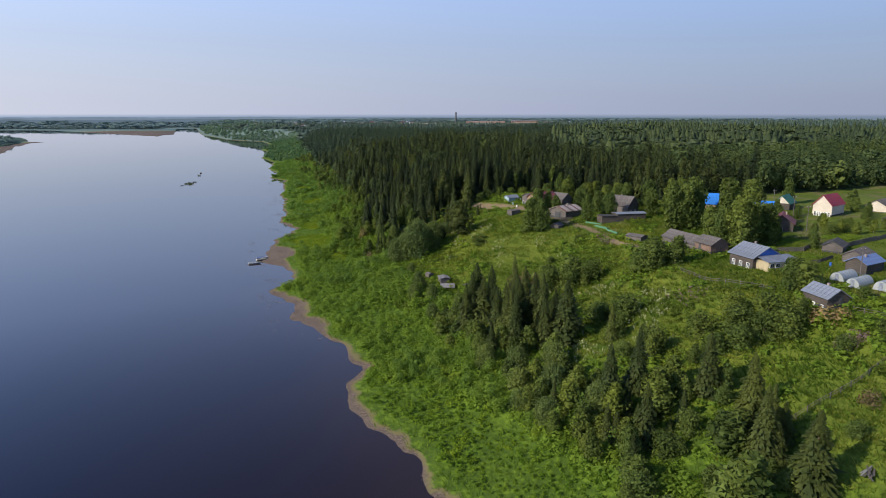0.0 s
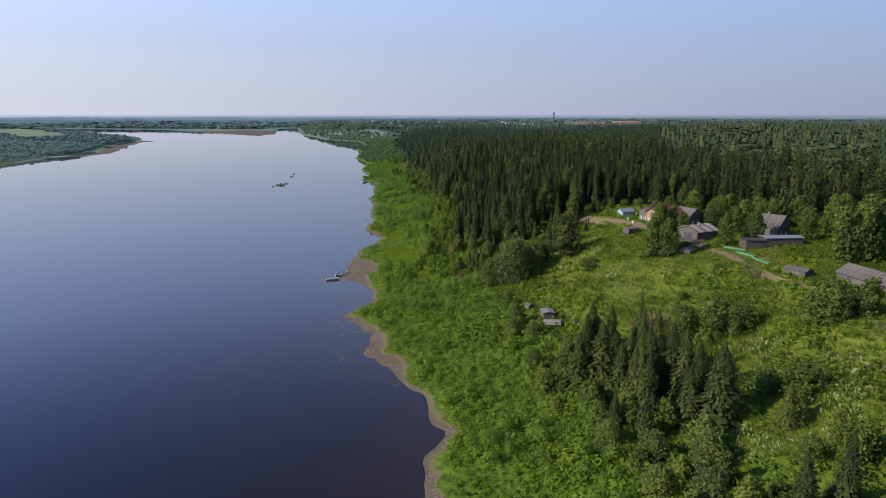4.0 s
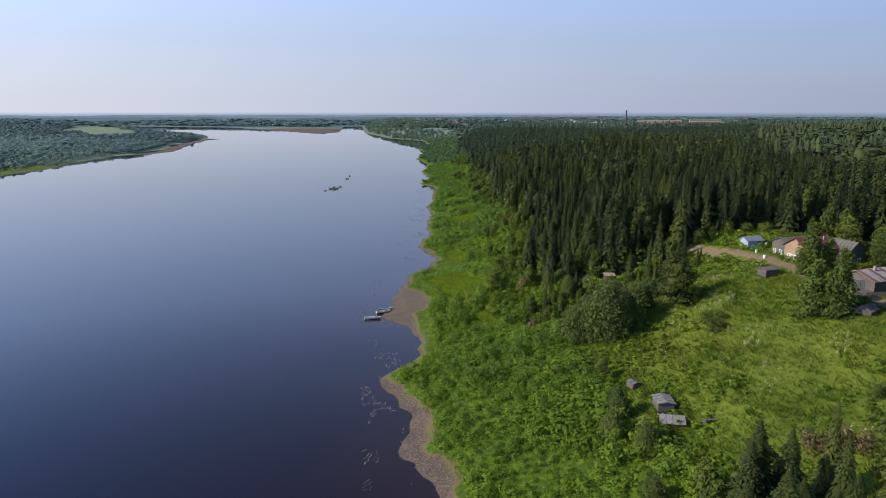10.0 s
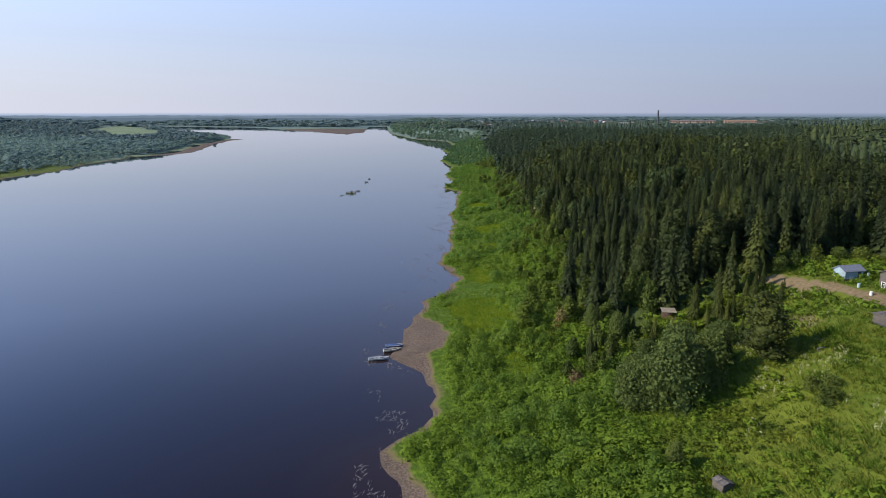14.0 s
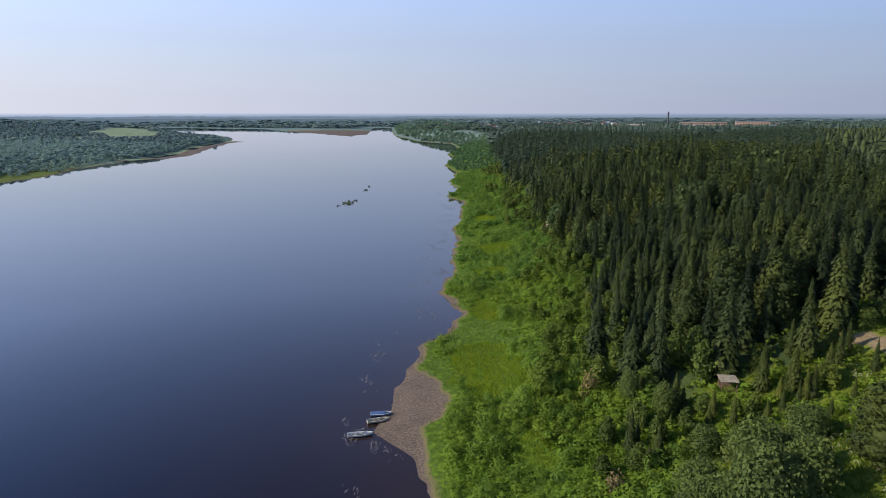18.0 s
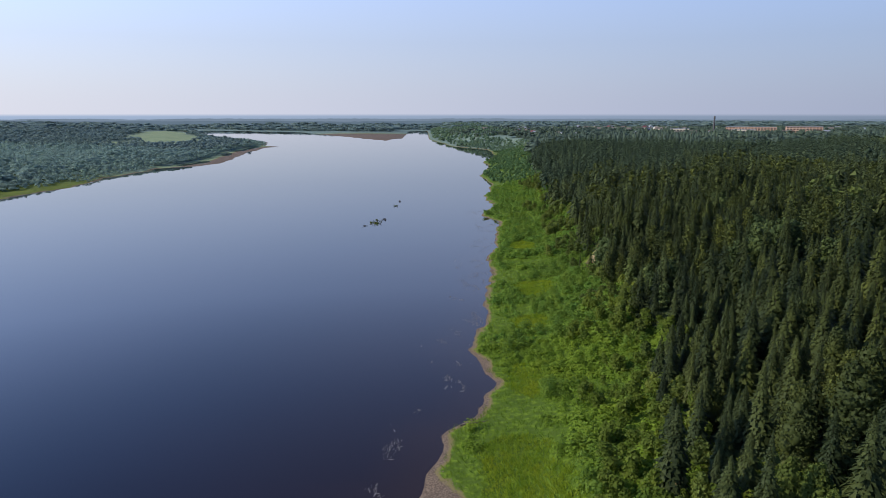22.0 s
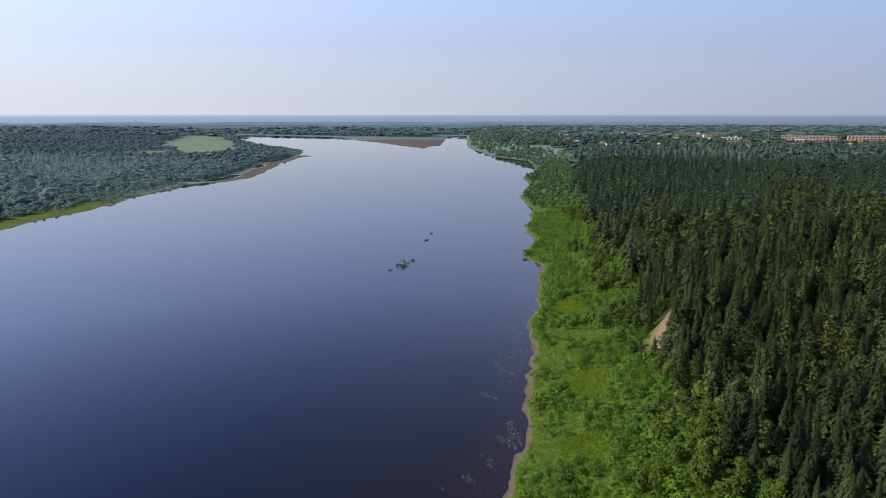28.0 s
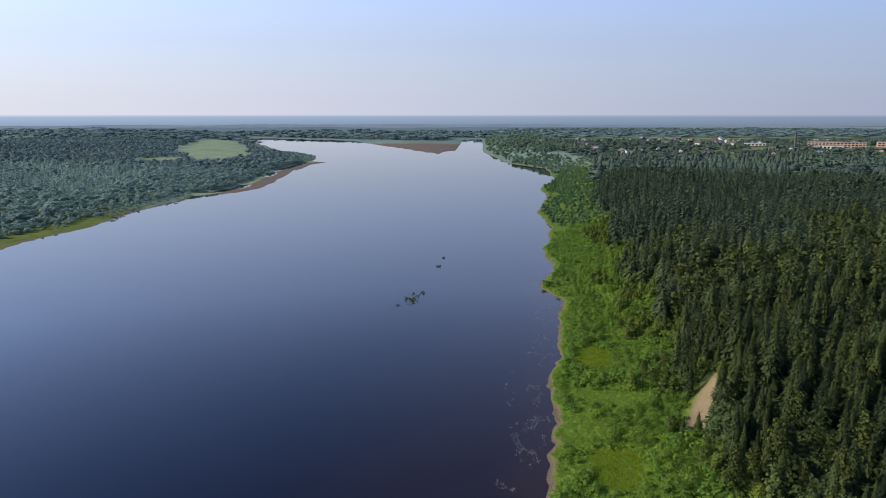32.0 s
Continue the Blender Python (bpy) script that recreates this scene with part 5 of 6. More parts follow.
def cottage(name, label, category, x, y, turn, w, l, h, rise, wall, roof, over=0.45, windows=(), flue=None, gable=None, group="village houses", door=None, base=0.5, z=None):
    """A house whose ridge runs along its y axis, with plinth, walls, gables, roof, windows, door and flue."""
    ob = thing(name, pose(x, y, here(x, y, 0.05) if z is None else z, 0, 0, turn), label, category, group)
    part("plinth", box(bmesh.new(), -w / 2 + 0.06, -l / 2 + 0.06, -1.2, w / 2 - 0.06, l / 2 - 0.06, base), R_DARK, ob)
    part("wall", box(bmesh.new(), -w / 2, -l / 2, base, w / 2, l / 2, h), wall, ob)
    if rise > 0.3:
        for s in (-1, 1):
            part("gable", prism(bmesh.new(), [(-w / 2 + 0.01, h), (w / 2 - 0.01, h), (0, h + rise - 0.02)], s * l / 2 - 0.06, s * l / 2 + 0.06), gable or wall, ob)
    for s in (-1, 1):
        roof_slope(ob, roof, s, w, l, h, rise, over)
    for k, (side, u, zz, ww, hh) in enumerate(windows):
        window(ob, side, u, zz, ww, hh, w, l)
    if flue:
        fx, fy = flue
        bm = box(bmesh.new(), fx - 0.2, fy - 0.2, h, fx + 0.2, fy + 0.2, h + rise + 0.35)
        box(bm, fx - 0.26, fy - 0.26, h + rise + 0.35, fx + 0.26, fy + 0.26, h + rise + 0.45)
        part("chimney", bm, CHIM, ob)
    if door:
        side, u = door
        m = {"s": pose(u, -l / 2, base), "w": pose(-w / 2, u, base, 0, 0, -90), "e": pose(w / 2, u, base, 0, 0, 90)}[side]
        bm = box(bmesh.new(), -0.45, -0.07, 0, 0.45, 0.02, 1.95, 0.02)
        bm.transform(m)
        part("door", bm, R_DARK, ob)
    return ob


def lean_to(parent, x0, y0, x1, y1, h0, h1, wall, roof, slope="y"):
    """A veranda or lean-to in the parent's axes, its roof falling from h1 to h0 along -y or -x."""
    part("annex_wall", box(bmesh.new(), x0, y0, -0.8, x1, y1, h0), wall, parent)
    o = 0.3
    bm = bmesh.new()
    if slope == "y":
        prism(bm, [(y0 - o, h0 - 0.02), (y1, h1), (y1, h1 + 0.09), (y0 - o, h0 + 0.08)], -x1 - o, -x0 + o)
        bm.transform(Matrix.Rotation(radians(90), 4, "Z"))
    else:
        prism(bm, [(x0 - o, h0 - 0.02), (x1, h1), (x1, h1 + 0.09), (x0 - o, h0 + 0.08)], y0 - o, y1 + o)
    part("annex_roof", bm, roof, parent)


# the house with the blue gable
hs = cottage("house", "dark log house with grey steel roof and blue gable", "house", 137.5, 130, -4, 9, 8.4, 2.9, 2.5, DARKLOGS, R_GREY, 0.6,
             [("w", u, 1.2, 0.85, 1.25) for u in (-2.6, 0, 2.6)], (1.2, 1.6), BLUEPAINT)
lean_to(hs, -3.4, -8.4, 6.0, -4.2, 2.5, 3.3, YELLOW, R_GREY)
for u in (-2.4, -0.6, 2.4, 4.4):
    bm = bmesh.new()
    box(bm, u - 0.65, -8.5, 1.05, u + 0.65, -8.38, 2.2)
    wn = part("window", bm, WHITE, hs)
    bm = box(bmesh.new(), u - 0.55, -8.54, 1.15, u - 0.05, -8.44, 2.1)
    box(bm, u + 0.05, -8.54, 1.15, u + 0.55, -8.44, 2.1)
    part("pane", bm, GLASS, wn)
cottage("shed", "black timber bathhouse with grey roof and small windows", "shed", 124.6, 98.2, -10, 5.2, 7, 2.3, 1.7, DARKLOGS, R_GREY, 0.5,
        [("w", u, 1.2, 0.5, 0.5) for u in (-2.2, 0.2, 2.2)], (0.8, 0.5), door=("s", 0.6))
cottage("barn", "long weathered grey barn with patched board roof", "barn", 138.6, 157, -2, 6.4, 15, 2.2, 1.9, LOGS, R_OLD, 0.5, [], None)
cottage("barn", "weathered barn end with rusty board walls", "barn", 137.6, 146, -2, 6, 6.6, 2.4, 1.7, REDBOARD, R_OLD, 0.5, [], None, door=("w", 1.2))
cottage("shed", "low grey plank shed with flat roof beside the track", "shed", 134, 175, 20, 4, 5.5, 1.5, 0.5, LOGS, R_OLD, 0.3)
rw = cottage("shed", "long low black shed with pale flat roof", "shed", 150.5, 202, 80, 4.6, 11, 2.4, 0.35, DARKLOGS, R_GREY, 0.35, base=0.3)
lean_to(rw, -2.2, 5.6, 2.0, 11.5, 1.7, 1.9, DARKLOGS, R_DARK)
cottage("house", "grey timber house with steep weathered gable roof", "house", 157, 215, 25, 8, 9, 3.2, 3.3, LOGS, R_OLD, 0.5, [("s", -1.8, 1.3, 0.9, 1.2), ("s", 1.6, 1.3, 0.9, 1.2)], (0.8, 1))
old = cottage("barn", "old sagging barn with rust-streaked patchwork roof", "barn", 136.5, 223, -75, 8.5, 9, 2.8, 1.5, LOGS, R_RUST, 0.6, door=("s", 1.5))
lean_to(old, -6.6, -3.5, -4.25, 3.0, 1.6, 2.7, LOGS, R_RUST, "x")
R_PALE = tinted("pale_zinc_sheet", (0.40, 0.38, 0.38), 0.6, 0.3, 0.1, vary=0.35, spread=0.4)
R_BROWN = tinted("brown_rusted_sheet", (0.24, 0.13, 0.10), 0.85, 0.3, vary=0.45, spread=0.5)
for deck in [c for c in old.children if c.name.startswith("roof")]:
    for k, sheet in enumerate(deck.children):
        sheet.material_slots[0].link = "OBJECT"
        sheet.material_slots[0].material = (R_RUST, R_PALE, R_BROWN, R_PALE, R_RUST, R_OLD)[(k * 5 + len(deck.name)) % 6]
part("flue", box(bmesh.new(), 0.6, -0.4, 3.2, 1.1, 0.1, 5.2), CHIM, old)
# solid dark panel on the wall, standing for the shade of an open doorway
part("gap", box(bmesh.new(), -1.2, -4.62, 0.1, 1.0, -4.5, 2.2), R_DARK, old, "dark panel painted as a shaded doorway")
cottage("house", "two-storey ochre-sided house with maroon roof and white windows", "house", 141.6, 251.0, -84, 8.0, 9.6, 3.5, 2.4, BRICK, R_MAROON, 0.6,
        [("s", -2.0, 1.1, 0.95, 1.2), ("s", 0.9, 1.1, 0.95, 1.2), ("s", -1.4, 3.7, 0.9, 1.1), ("s", 0.3, 3.7, 0.9, 1.1)], (1, 3))
cottage("house", "grey log house wing with white-framed windows", "house", 142.3, 259.3, -84, 6.4, 8.5, 3.3, 1.3, LOGS, R_OLD, 0.5,
        [("s", -2.0, 1.3, 0.85, 1.15), ("s", 0.4, 1.3, 0.85, 1.15), ("w", -2, 1.3, 0.85, 1.15)], None)
cottage("house", "grey gabled house wing joined to the maroon roof", "house", 149.6, 248.6, 12, 5.6, 7.5, 3.2, 2.3, LOGS, R_OLD, 0.5, [("s", -1.2, 1.3, 0.8, 1.1), ("s", 1.2, 1.3, 0.8, 1.1)])
cottage("hut", "small pale blue board hut with grey roof", "hut", 137.4, 271.8, -82, 3.6, 5.2, 2.1, 1.0, PALEBLUE, R_GREY, 0.4, [("e", -0.8, 1.0, 0.6, 0.6)], door=("e", 1.4), base=0.2)
cottage("shed", "small grey plank shed with flat board roof", "shed", 122.2, 239.6, -75, 2.8, 4.4, 1.7, 0.31, LOGS, R_OLD, 0.3, base=0.1)
cottage("cellar", "low grey gabled cellar hut in the grass", "cellar", 124.5, 209, -60, 3, 3.4, 1.0, 0.9, LOGS, R_OLD, 0.3, base=0.1)
cottage("house", "dark house with crimson roof among the trees", "house", 181.5, 162, -50, 7, 9.5, 2.9, 2.6, DARKLOGS, R_MAROON, 0.7, [("s", 0, 1.2, 0.9, 1.2)], (1, 1))
cottage("shed", "grey-roofed shed behind the crimson-roofed house", "shed", 188, 170, -60, 6, 9, 2.6, 1.0, LOGS, R_GREY, 0.4)
cottage("house", "orange brick house with bright blue roof", "house", 180, 197, 45, 8, 10, 4.2, 3.4, BRICK, R_BLUE, 0.5, [("w", 0, 1.4, 0.9, 1.2)])
cottage("house", "timber house with bright blue hipped roof", "house", 202, 189, 40, 6.5, 7.5, 3.0, 2.6, LOGS, R_BLUE, 0.5)
cottage("house", "small white-gabled house with dark green roof", "house", 222, 198, -62, 6, 9, 2.8, 2.9, DARKLOGS, R_GREEN, 0.5, [], None, CREAM)
cottage("house", "cream two-storey house with crimson steel roof", "house", 220.5, 177, -72, 6.6, 11, 4.0, 3.5, CREAM, R_RED, 0.5,
        [("s", u, 1.9, 0.8, 1.35) for u in (-2.3, -1.1, 1.1, 2.3)] + [("s", u, 4.5, 0.8, 1.1) for u in (-1.5, 0, 1.5)] + [("w", u, 1.9, 0.9, 1.3) for u in (-3.5, 0, 3.5)])
cottage("shed", "blue-roofed garden shed with dark walls", "shed", 153.4, 111.5, -80, 5, 8, 2.6, 1.4, DARKLOGS, tinted("dull_blue_sheet", (0.14, 0.20, 0.38), 0.5, spread=0.12), 0.4, [], (0.5, -1))
cottage("shed", "low shed with tarred roof beside the fence", "shed", 166, 130, -60, 5, 7, 1.9, 1.3, LOGS, R_DARK, 0.4)
cottage("shed", "low shed with slatted dark roof at the gardens", "shed", 229, 157, -70, 6, 10, 1.8, 1.2, LOGS, R_DARK, 0.4)
cottage("shed", "grey garden shed with sagging roof", "shed", 161, 119, -70, 5, 8, 2.2, 1.3, LOGS, R_OLD, 0.4)
cottage("house", "pale house partly hidden by garden trees", "house", 249, 178, -70, 7, 9, 2.8, 2.0, CREAM, R_OLD, 0.5)
# sheds in the meadow
cottage("shed", "grey plank shed with bleached board roof in tall grass", "shed", 76.5, 199.6, -8, 3.0, 3.6, 1.7, 0.32, LOGS, tinted("bleached_boards", (0.24, 0.225, 0.225), 0.9, spread=0.5), 0.3, base=0.1, group="meadow sheds")
cottage("cellar", "half-sunk cellar with slanting bleached plank roof", "cellar", 76.2, 195.4, 72, 3.4, 4.0, 0.4, 0.8, LOGS, bpy.data.materials["bleached_boards"], 0.3, base=0.05, group="meadow sheds")
cottage("well_box", "small dark wooden box with plank lid in the grass", "box", 75.6, 211.2, 15, 1.9, 2.2, 1.2, 0.31, LOGS, R_OLD, 0.15, base=0.05, group="meadow sheds")
cottage("shed", "tiny rust-red shed hidden behind a bush", "shed", 70.3, 206, 30, 1.8, 1.8, 1.6, 0.6, REDBOARD, R_MAROON, 0.15, base=0.05, group="meadow sheds")


PALEBOARD = tinted("pale_roof_boards", (0.34, 0.29, 0.22), 0.9, spread=0.3, relief=0.03)
BROWNBOARD = plain("brown_boards", (0.17, 0.105, 0.07), 0.9, vary=0.35, scale=1.5, stretch=(4, 4, 0.4))


def shelter(x, y, turn):
    """An open shelter of posts and rails under a board roof."""
    ob = thing("shelter", pose(x, y, here(x, y, 0), 0, 0, turn), "open wooden shelter with pale board roof below the spruces", "shelter")
    for sx in (-1.4, 1.4):
        for sy in (-1.1, 1.1):
            part("post", box(bmesh.new(), sx - 0.08, sy - 0.08, -0.6, sx + 0.08, sy + 0.08, 2.2 + 0.12 * sy), BROWNBOARD, ob)
    part("back_wall", box(bmesh.new(), -1.4, 1.05, 0.1, 1.4, 1.12, 2.1), REDBOARD, ob)
    for z in (0.35, 0.8):
        part("rail", box(bmesh.new(), -1.4, -1.16, z, 1.4, -1.11, z + 0.12), BROWNBOARD, ob)
        part("rail", box(bmesh.new(), -1.46, -1.1, z, -1.41, 1.1, z + 0.12), BROWNBOARD, ob)
    for k in range(8):
        bm = box(bmesh.new(), -1.75 + k * 0.44, -1.5, 0, -1.75 + k * 0.44 + 0.41, 1.5, 0.05)
        bm.transform(pose(0, 0, 2.3, 6.5, 0, 0))
        part("roof_board", bm, PALEBOARD, ob)


shelter(95.6, 277.6, -12)


def polytunnel(x, y, turn, l, w, h):
    """A greenhouse of hoops under clear sheet."""
    ob = thing("greenhouse", pose(x, y, here(x, y, 0), 0, 0, turn), "arched greenhouse of milky clear sheet on hoops", "greenhouse", "greenhouses")
    arc = [(math.cos(a) * w / 2, math.sin(a) * h) for a in (math.pi * k / 10 for k in range(11))]
    bm = bmesh.new()
    prism(bm, arc, -l / 2, l / 2)
    part("cover", bm, TUNNEL, ob)
    for k in range(6):
        yy = -l / 2 + l * k / 5
        bm = bmesh.new()
        for (ax, az), (bx, bz) in zip(arc, arc[1:]):
            rod(bm, (ax * 1.01, yy, az * 1.01), (bx * 1.01, yy, bz * 1.01), 0.025, 0.025, 4)
        part("hoop", bm, R_GREY, ob)
    part("door", box(bmesh.new(), -0.45, -l / 2 - 0.05, 0, 0.45, -l / 2 + 0.02, h * 0.85), R_GREY, ob)


TUNNEL = plain("milky_sheet", (0.34, 0.36, 0.35), 0.25, 0.5, vary=0.15)
polytunnel(142.5, 108.3, -78, 6.5, 3.2, 2.0)
polytunnel(140.5, 102.8, -78, 6.5, 3.2, 2.1)
polytunnel(143.0, 98.0, -78, 6.5, 3.2, 2.1)


def fence(line, label, tall=1.1, gap=2.2, boards=False, mat=None):
    """Posts with rails, or with boards, along a plan line."""
    mat = mat or LOGS
    ob = thing("fence", pose(line[0][0], line[0][1], here(*line[0], 0)), label, "fence", "fences")
    back = ob.matrix_world.inverted()
    for (ax, ay), (bx, by) in zip(line, line[1:]):
        d = math.hypot(bx - ax, by - ay)
        n = max(1, round(d / gap))
        turn = math.degrees(math.atan2(by - ay, bx - ax))
        for k in range(n):
            x0, y0 = ax + (bx - ax) * k / n, ay + (by - ay) * k / n
            x1, y1 = ax + (bx - ax) * (k + 1) / n, ay + (by - ay) * (k + 1) / n
            bm = box(bmesh.new(), -0.06, -0.06, -0.5, 0.06, 0.06, tall + pick.uniform(-0.05, 0.12))
            bm.transform(back @ pose(x0, y0, here(x0, y0, 0), pick.uniform(-3, 3), pick.uniform(-3, 3), turn))
            part("post", bm, mat, ob)
            z0, z1 = here(x0, y0, 0), here(x1, y1, 0)
            if boards:
                m = max(1, round(d / n / 0.3))
                for q in range(m):
                    f = (q + 0.5) / m
                    bm = box(bmesh.new(), -0.13, -0.015, 0.08, 0.13, 0.015, tall * pick.uniform(0.9, 1.03))
                    bm.transform(back @ pose(x0 + (x1 - x0) * f, y0 + (y1 - y0) * f, z0 + (z1 - z0) * f, 0, pick.uniform(-2, 2), turn))
                    part("board", bm, mat, ob)
            else:
                for hgt in (0.45, 0.9):
                    part("rail", rod(bmesh.new(), back @ Vector((x0, y0, z0 + hgt * tall)), back @ Vector((x1, y1, z1 + hgt * tall)), 0.05, 0.045, 5), mat, ob)


fence([(121, 142), (118, 134), (117.5, 124), (119, 116), (122, 109)], "grey pole fence round the garden above the slope")
fence([(127.5, 94.5), (125, 92), (126.5, 86), (130, 78)], "grey rail fence below the bathhouse")
fence([(91, 76.6), (99.3, 75.2), (106, 75), (113, 76)], "dark pole fence across the steep meadow")
fence([(169, 131), (178, 133), (188, 135), (198, 137)], "weathered board fence between the gardens", 1.5, 2.5, True)
fence([(143, 122), (150, 121), (157, 123)], "low grey board fence in the garden", 1.0, 2.2, True)
fence([(150, 136), (158, 133), (166, 136)], "weathered board fence behind the house", 1.4, 2.4, True)
NET = plain("green_netting", (0.085, 0.215, 0.105), 0.5, vary=0.2)


def row_cover(x, y, turn, l):
    """A low tunnel of green netting on hoops over a garden row."""
    ob = thing("row_cover", pose(x, y, here(x, y, 0), 0, 0, turn), "low tunnel of pale green netting over a garden row", "row cover", "row covers")
    arc = [(math.cos(a) * 0.5, math.sin(a) * 0.62 - 0.1) for a in (math.pi * k / 8 for k in range(9))]
    part("netting", prism(bmesh.new(), arc, -l / 2, l / 2), NET, ob)
    for k in range(5):
        yy, bm = -l / 2 + l * k / 4, bmesh.new()
        for (ax, az), (bx, bz) in zip(arc, arc[1:]):
            rod(bm, (ax * 1.02, yy, az * 1.02), (bx * 1.02, yy, bz * 1.02), 0.02, 0.02, 4)
        part("hoop", bm, R_GREY, ob)


for x, y, turn in ((136.9, 204, 20), (135.5, 197.2, 5), (135.3, 190.3, -4)):
    row_cover(x, y, turn, 7)
fence([(129, 218.5), (131, 217), (135, 216)], "weathered board fence before the old barn", 1.1, 2.0, True)


def power_pole(x, y, tall):
    ob = thing("power_pole", pose(x, y, here(x, y, 0)), "grey wooden power pole with cross arm", "pole", "poles")
    part("shaft", rod(bmesh.new(), (0, 0, -0.5), (0, 0, tall), 0.14, 0.09, 8), LOGS, ob)
    part("cross_arm", box(bmesh.new(), -0.8, -0.06, tall - 0.6, 0.8, 0.06, tall - 0.48), LOGS, ob)
    for u in (-0.7, 0.7):
        part("insulator", rod(bmesh.new(), (u, 0, tall - 0.48), (u, 0, tall - 0.3), 0.04, 0.03, 6), WHITE, ob)


for x, y in ((185, 155.5), (205, 178.5), (142, 104), (214, 196)):
    power_pole(x, y, 8.5)


def bench(x, y, turn):
    ob = thing("bench", pose(x, y, here(x, y, 0), 0, 0, turn), "plain pale plank bench in the short grass", "bench")
    part("seat", box(bmesh.new(), -1.0, -0.15, 0.42, 1.0, 0.15, 0.48, 0.01), bpy.data.materials["bleached_boards"], ob)
    for u in (-0.8, 0.8):
        part("leg", box(bmesh.new(), u - 0.06, -0.12, -0.2, u + 0.06, 0.12, 0.42), LOGS, ob)


bench(126.5, 262, -50)
bench(107, 236.4, 15)


DULLRED = plain("rusted_red_paint", (0.16, 0.035, 0.03), 0.75, vary=0.45, scale=5)


def barrel(x, y, mat, label):
    ob = thing("barrel", pose(x, y, here(x, y, 0)), label, "barrel", "barrels")
    bm = rod(bmesh.new(), (0, 0, -0.05), (0, 0, 0.95), 0.32, 0.32, 14)
    part("body", bm, mat, ob)
    for z in (0.05, 0.45, 0.9):
        part("hoop", rod(bmesh.new(), (0, 0, z), (0, 0, z + 0.06), 0.34, 0.34, 14), mat, ob)


barrel(72, 213, DULLRED, "rusty dark red oil barrel in the tall weeds")
barrel(134, 263.5, PALEBLUE, "pale blue water barrel in the yard")
barrel(133.3, 258.5, WHITE, "white plastic barrel by the log wall")
barrel(141.2, 270, PALEBLUE, "pale blue barrel beside the hut")
barrel(150, 118, BLUEPAINT, "bright blue barrel in the garden")


def plank_pile(x, y, turn, n, label):
    ob = thing("plank_pile", pose(x, y, here(x, y, 0), 0, 0, turn), label, "planks")
    for k in range(n):
        bm = box(bmesh.new(), -1.6, -0.11, 0, 1.6, 0.11, 0.045)
        bm.transform(pose(pick.uniform(-0.3, 0.3), pick.uniform(-0.7, 0.7), 0.06 + 0.06 * k, pick.uniform(-4, 4), pick.uniform(-5, 5), pick.uniform(-22, 22)))
        part("plank", bm, LOGS if k % 3 else bpy.data.materials["bleached_boards"], ob)


plank_pile(89, 60, 30, 14, "heap of grey broken planks in the grass")
plank_pile(82.3, 193.4, 20, 7, "scattered pale boards on the ground")
plank_pile(72.2, 198, 8, 5, "bleached boards lying in the weeds")
plank_pile(109.5, 239.5, -20, 5, "few grey planks at the end of the slope")


def garden_bed(x, y, turn, n):
    """Rows of potato plants, too small to pick apart."""
    u, v = np.meshgrid(np.linspace(-5, 5, 14), np.arange(n) * 0.95)
    c, s_ = math.cos(radians(turn)), math.sin(radians(turn))
    px, py = x + u.ravel() * c - v.ravel() * s_, y + u.ravel() * s_ + v.ravel() * c
    at = np.stack([px, py, ground(px, py)], 1)
    stuff("garden_bed", strew(weed, at, sizes(len(at), 0.45, 0.65, 1.2), rng), WILLOW, "rows of leafy vegetables in a garden plot", "garden bed")


garden_bed(150, 124, 10, 7)
garden_bed(187, 140, 15, 9)
garden_bed(166, 142, 12, 6)


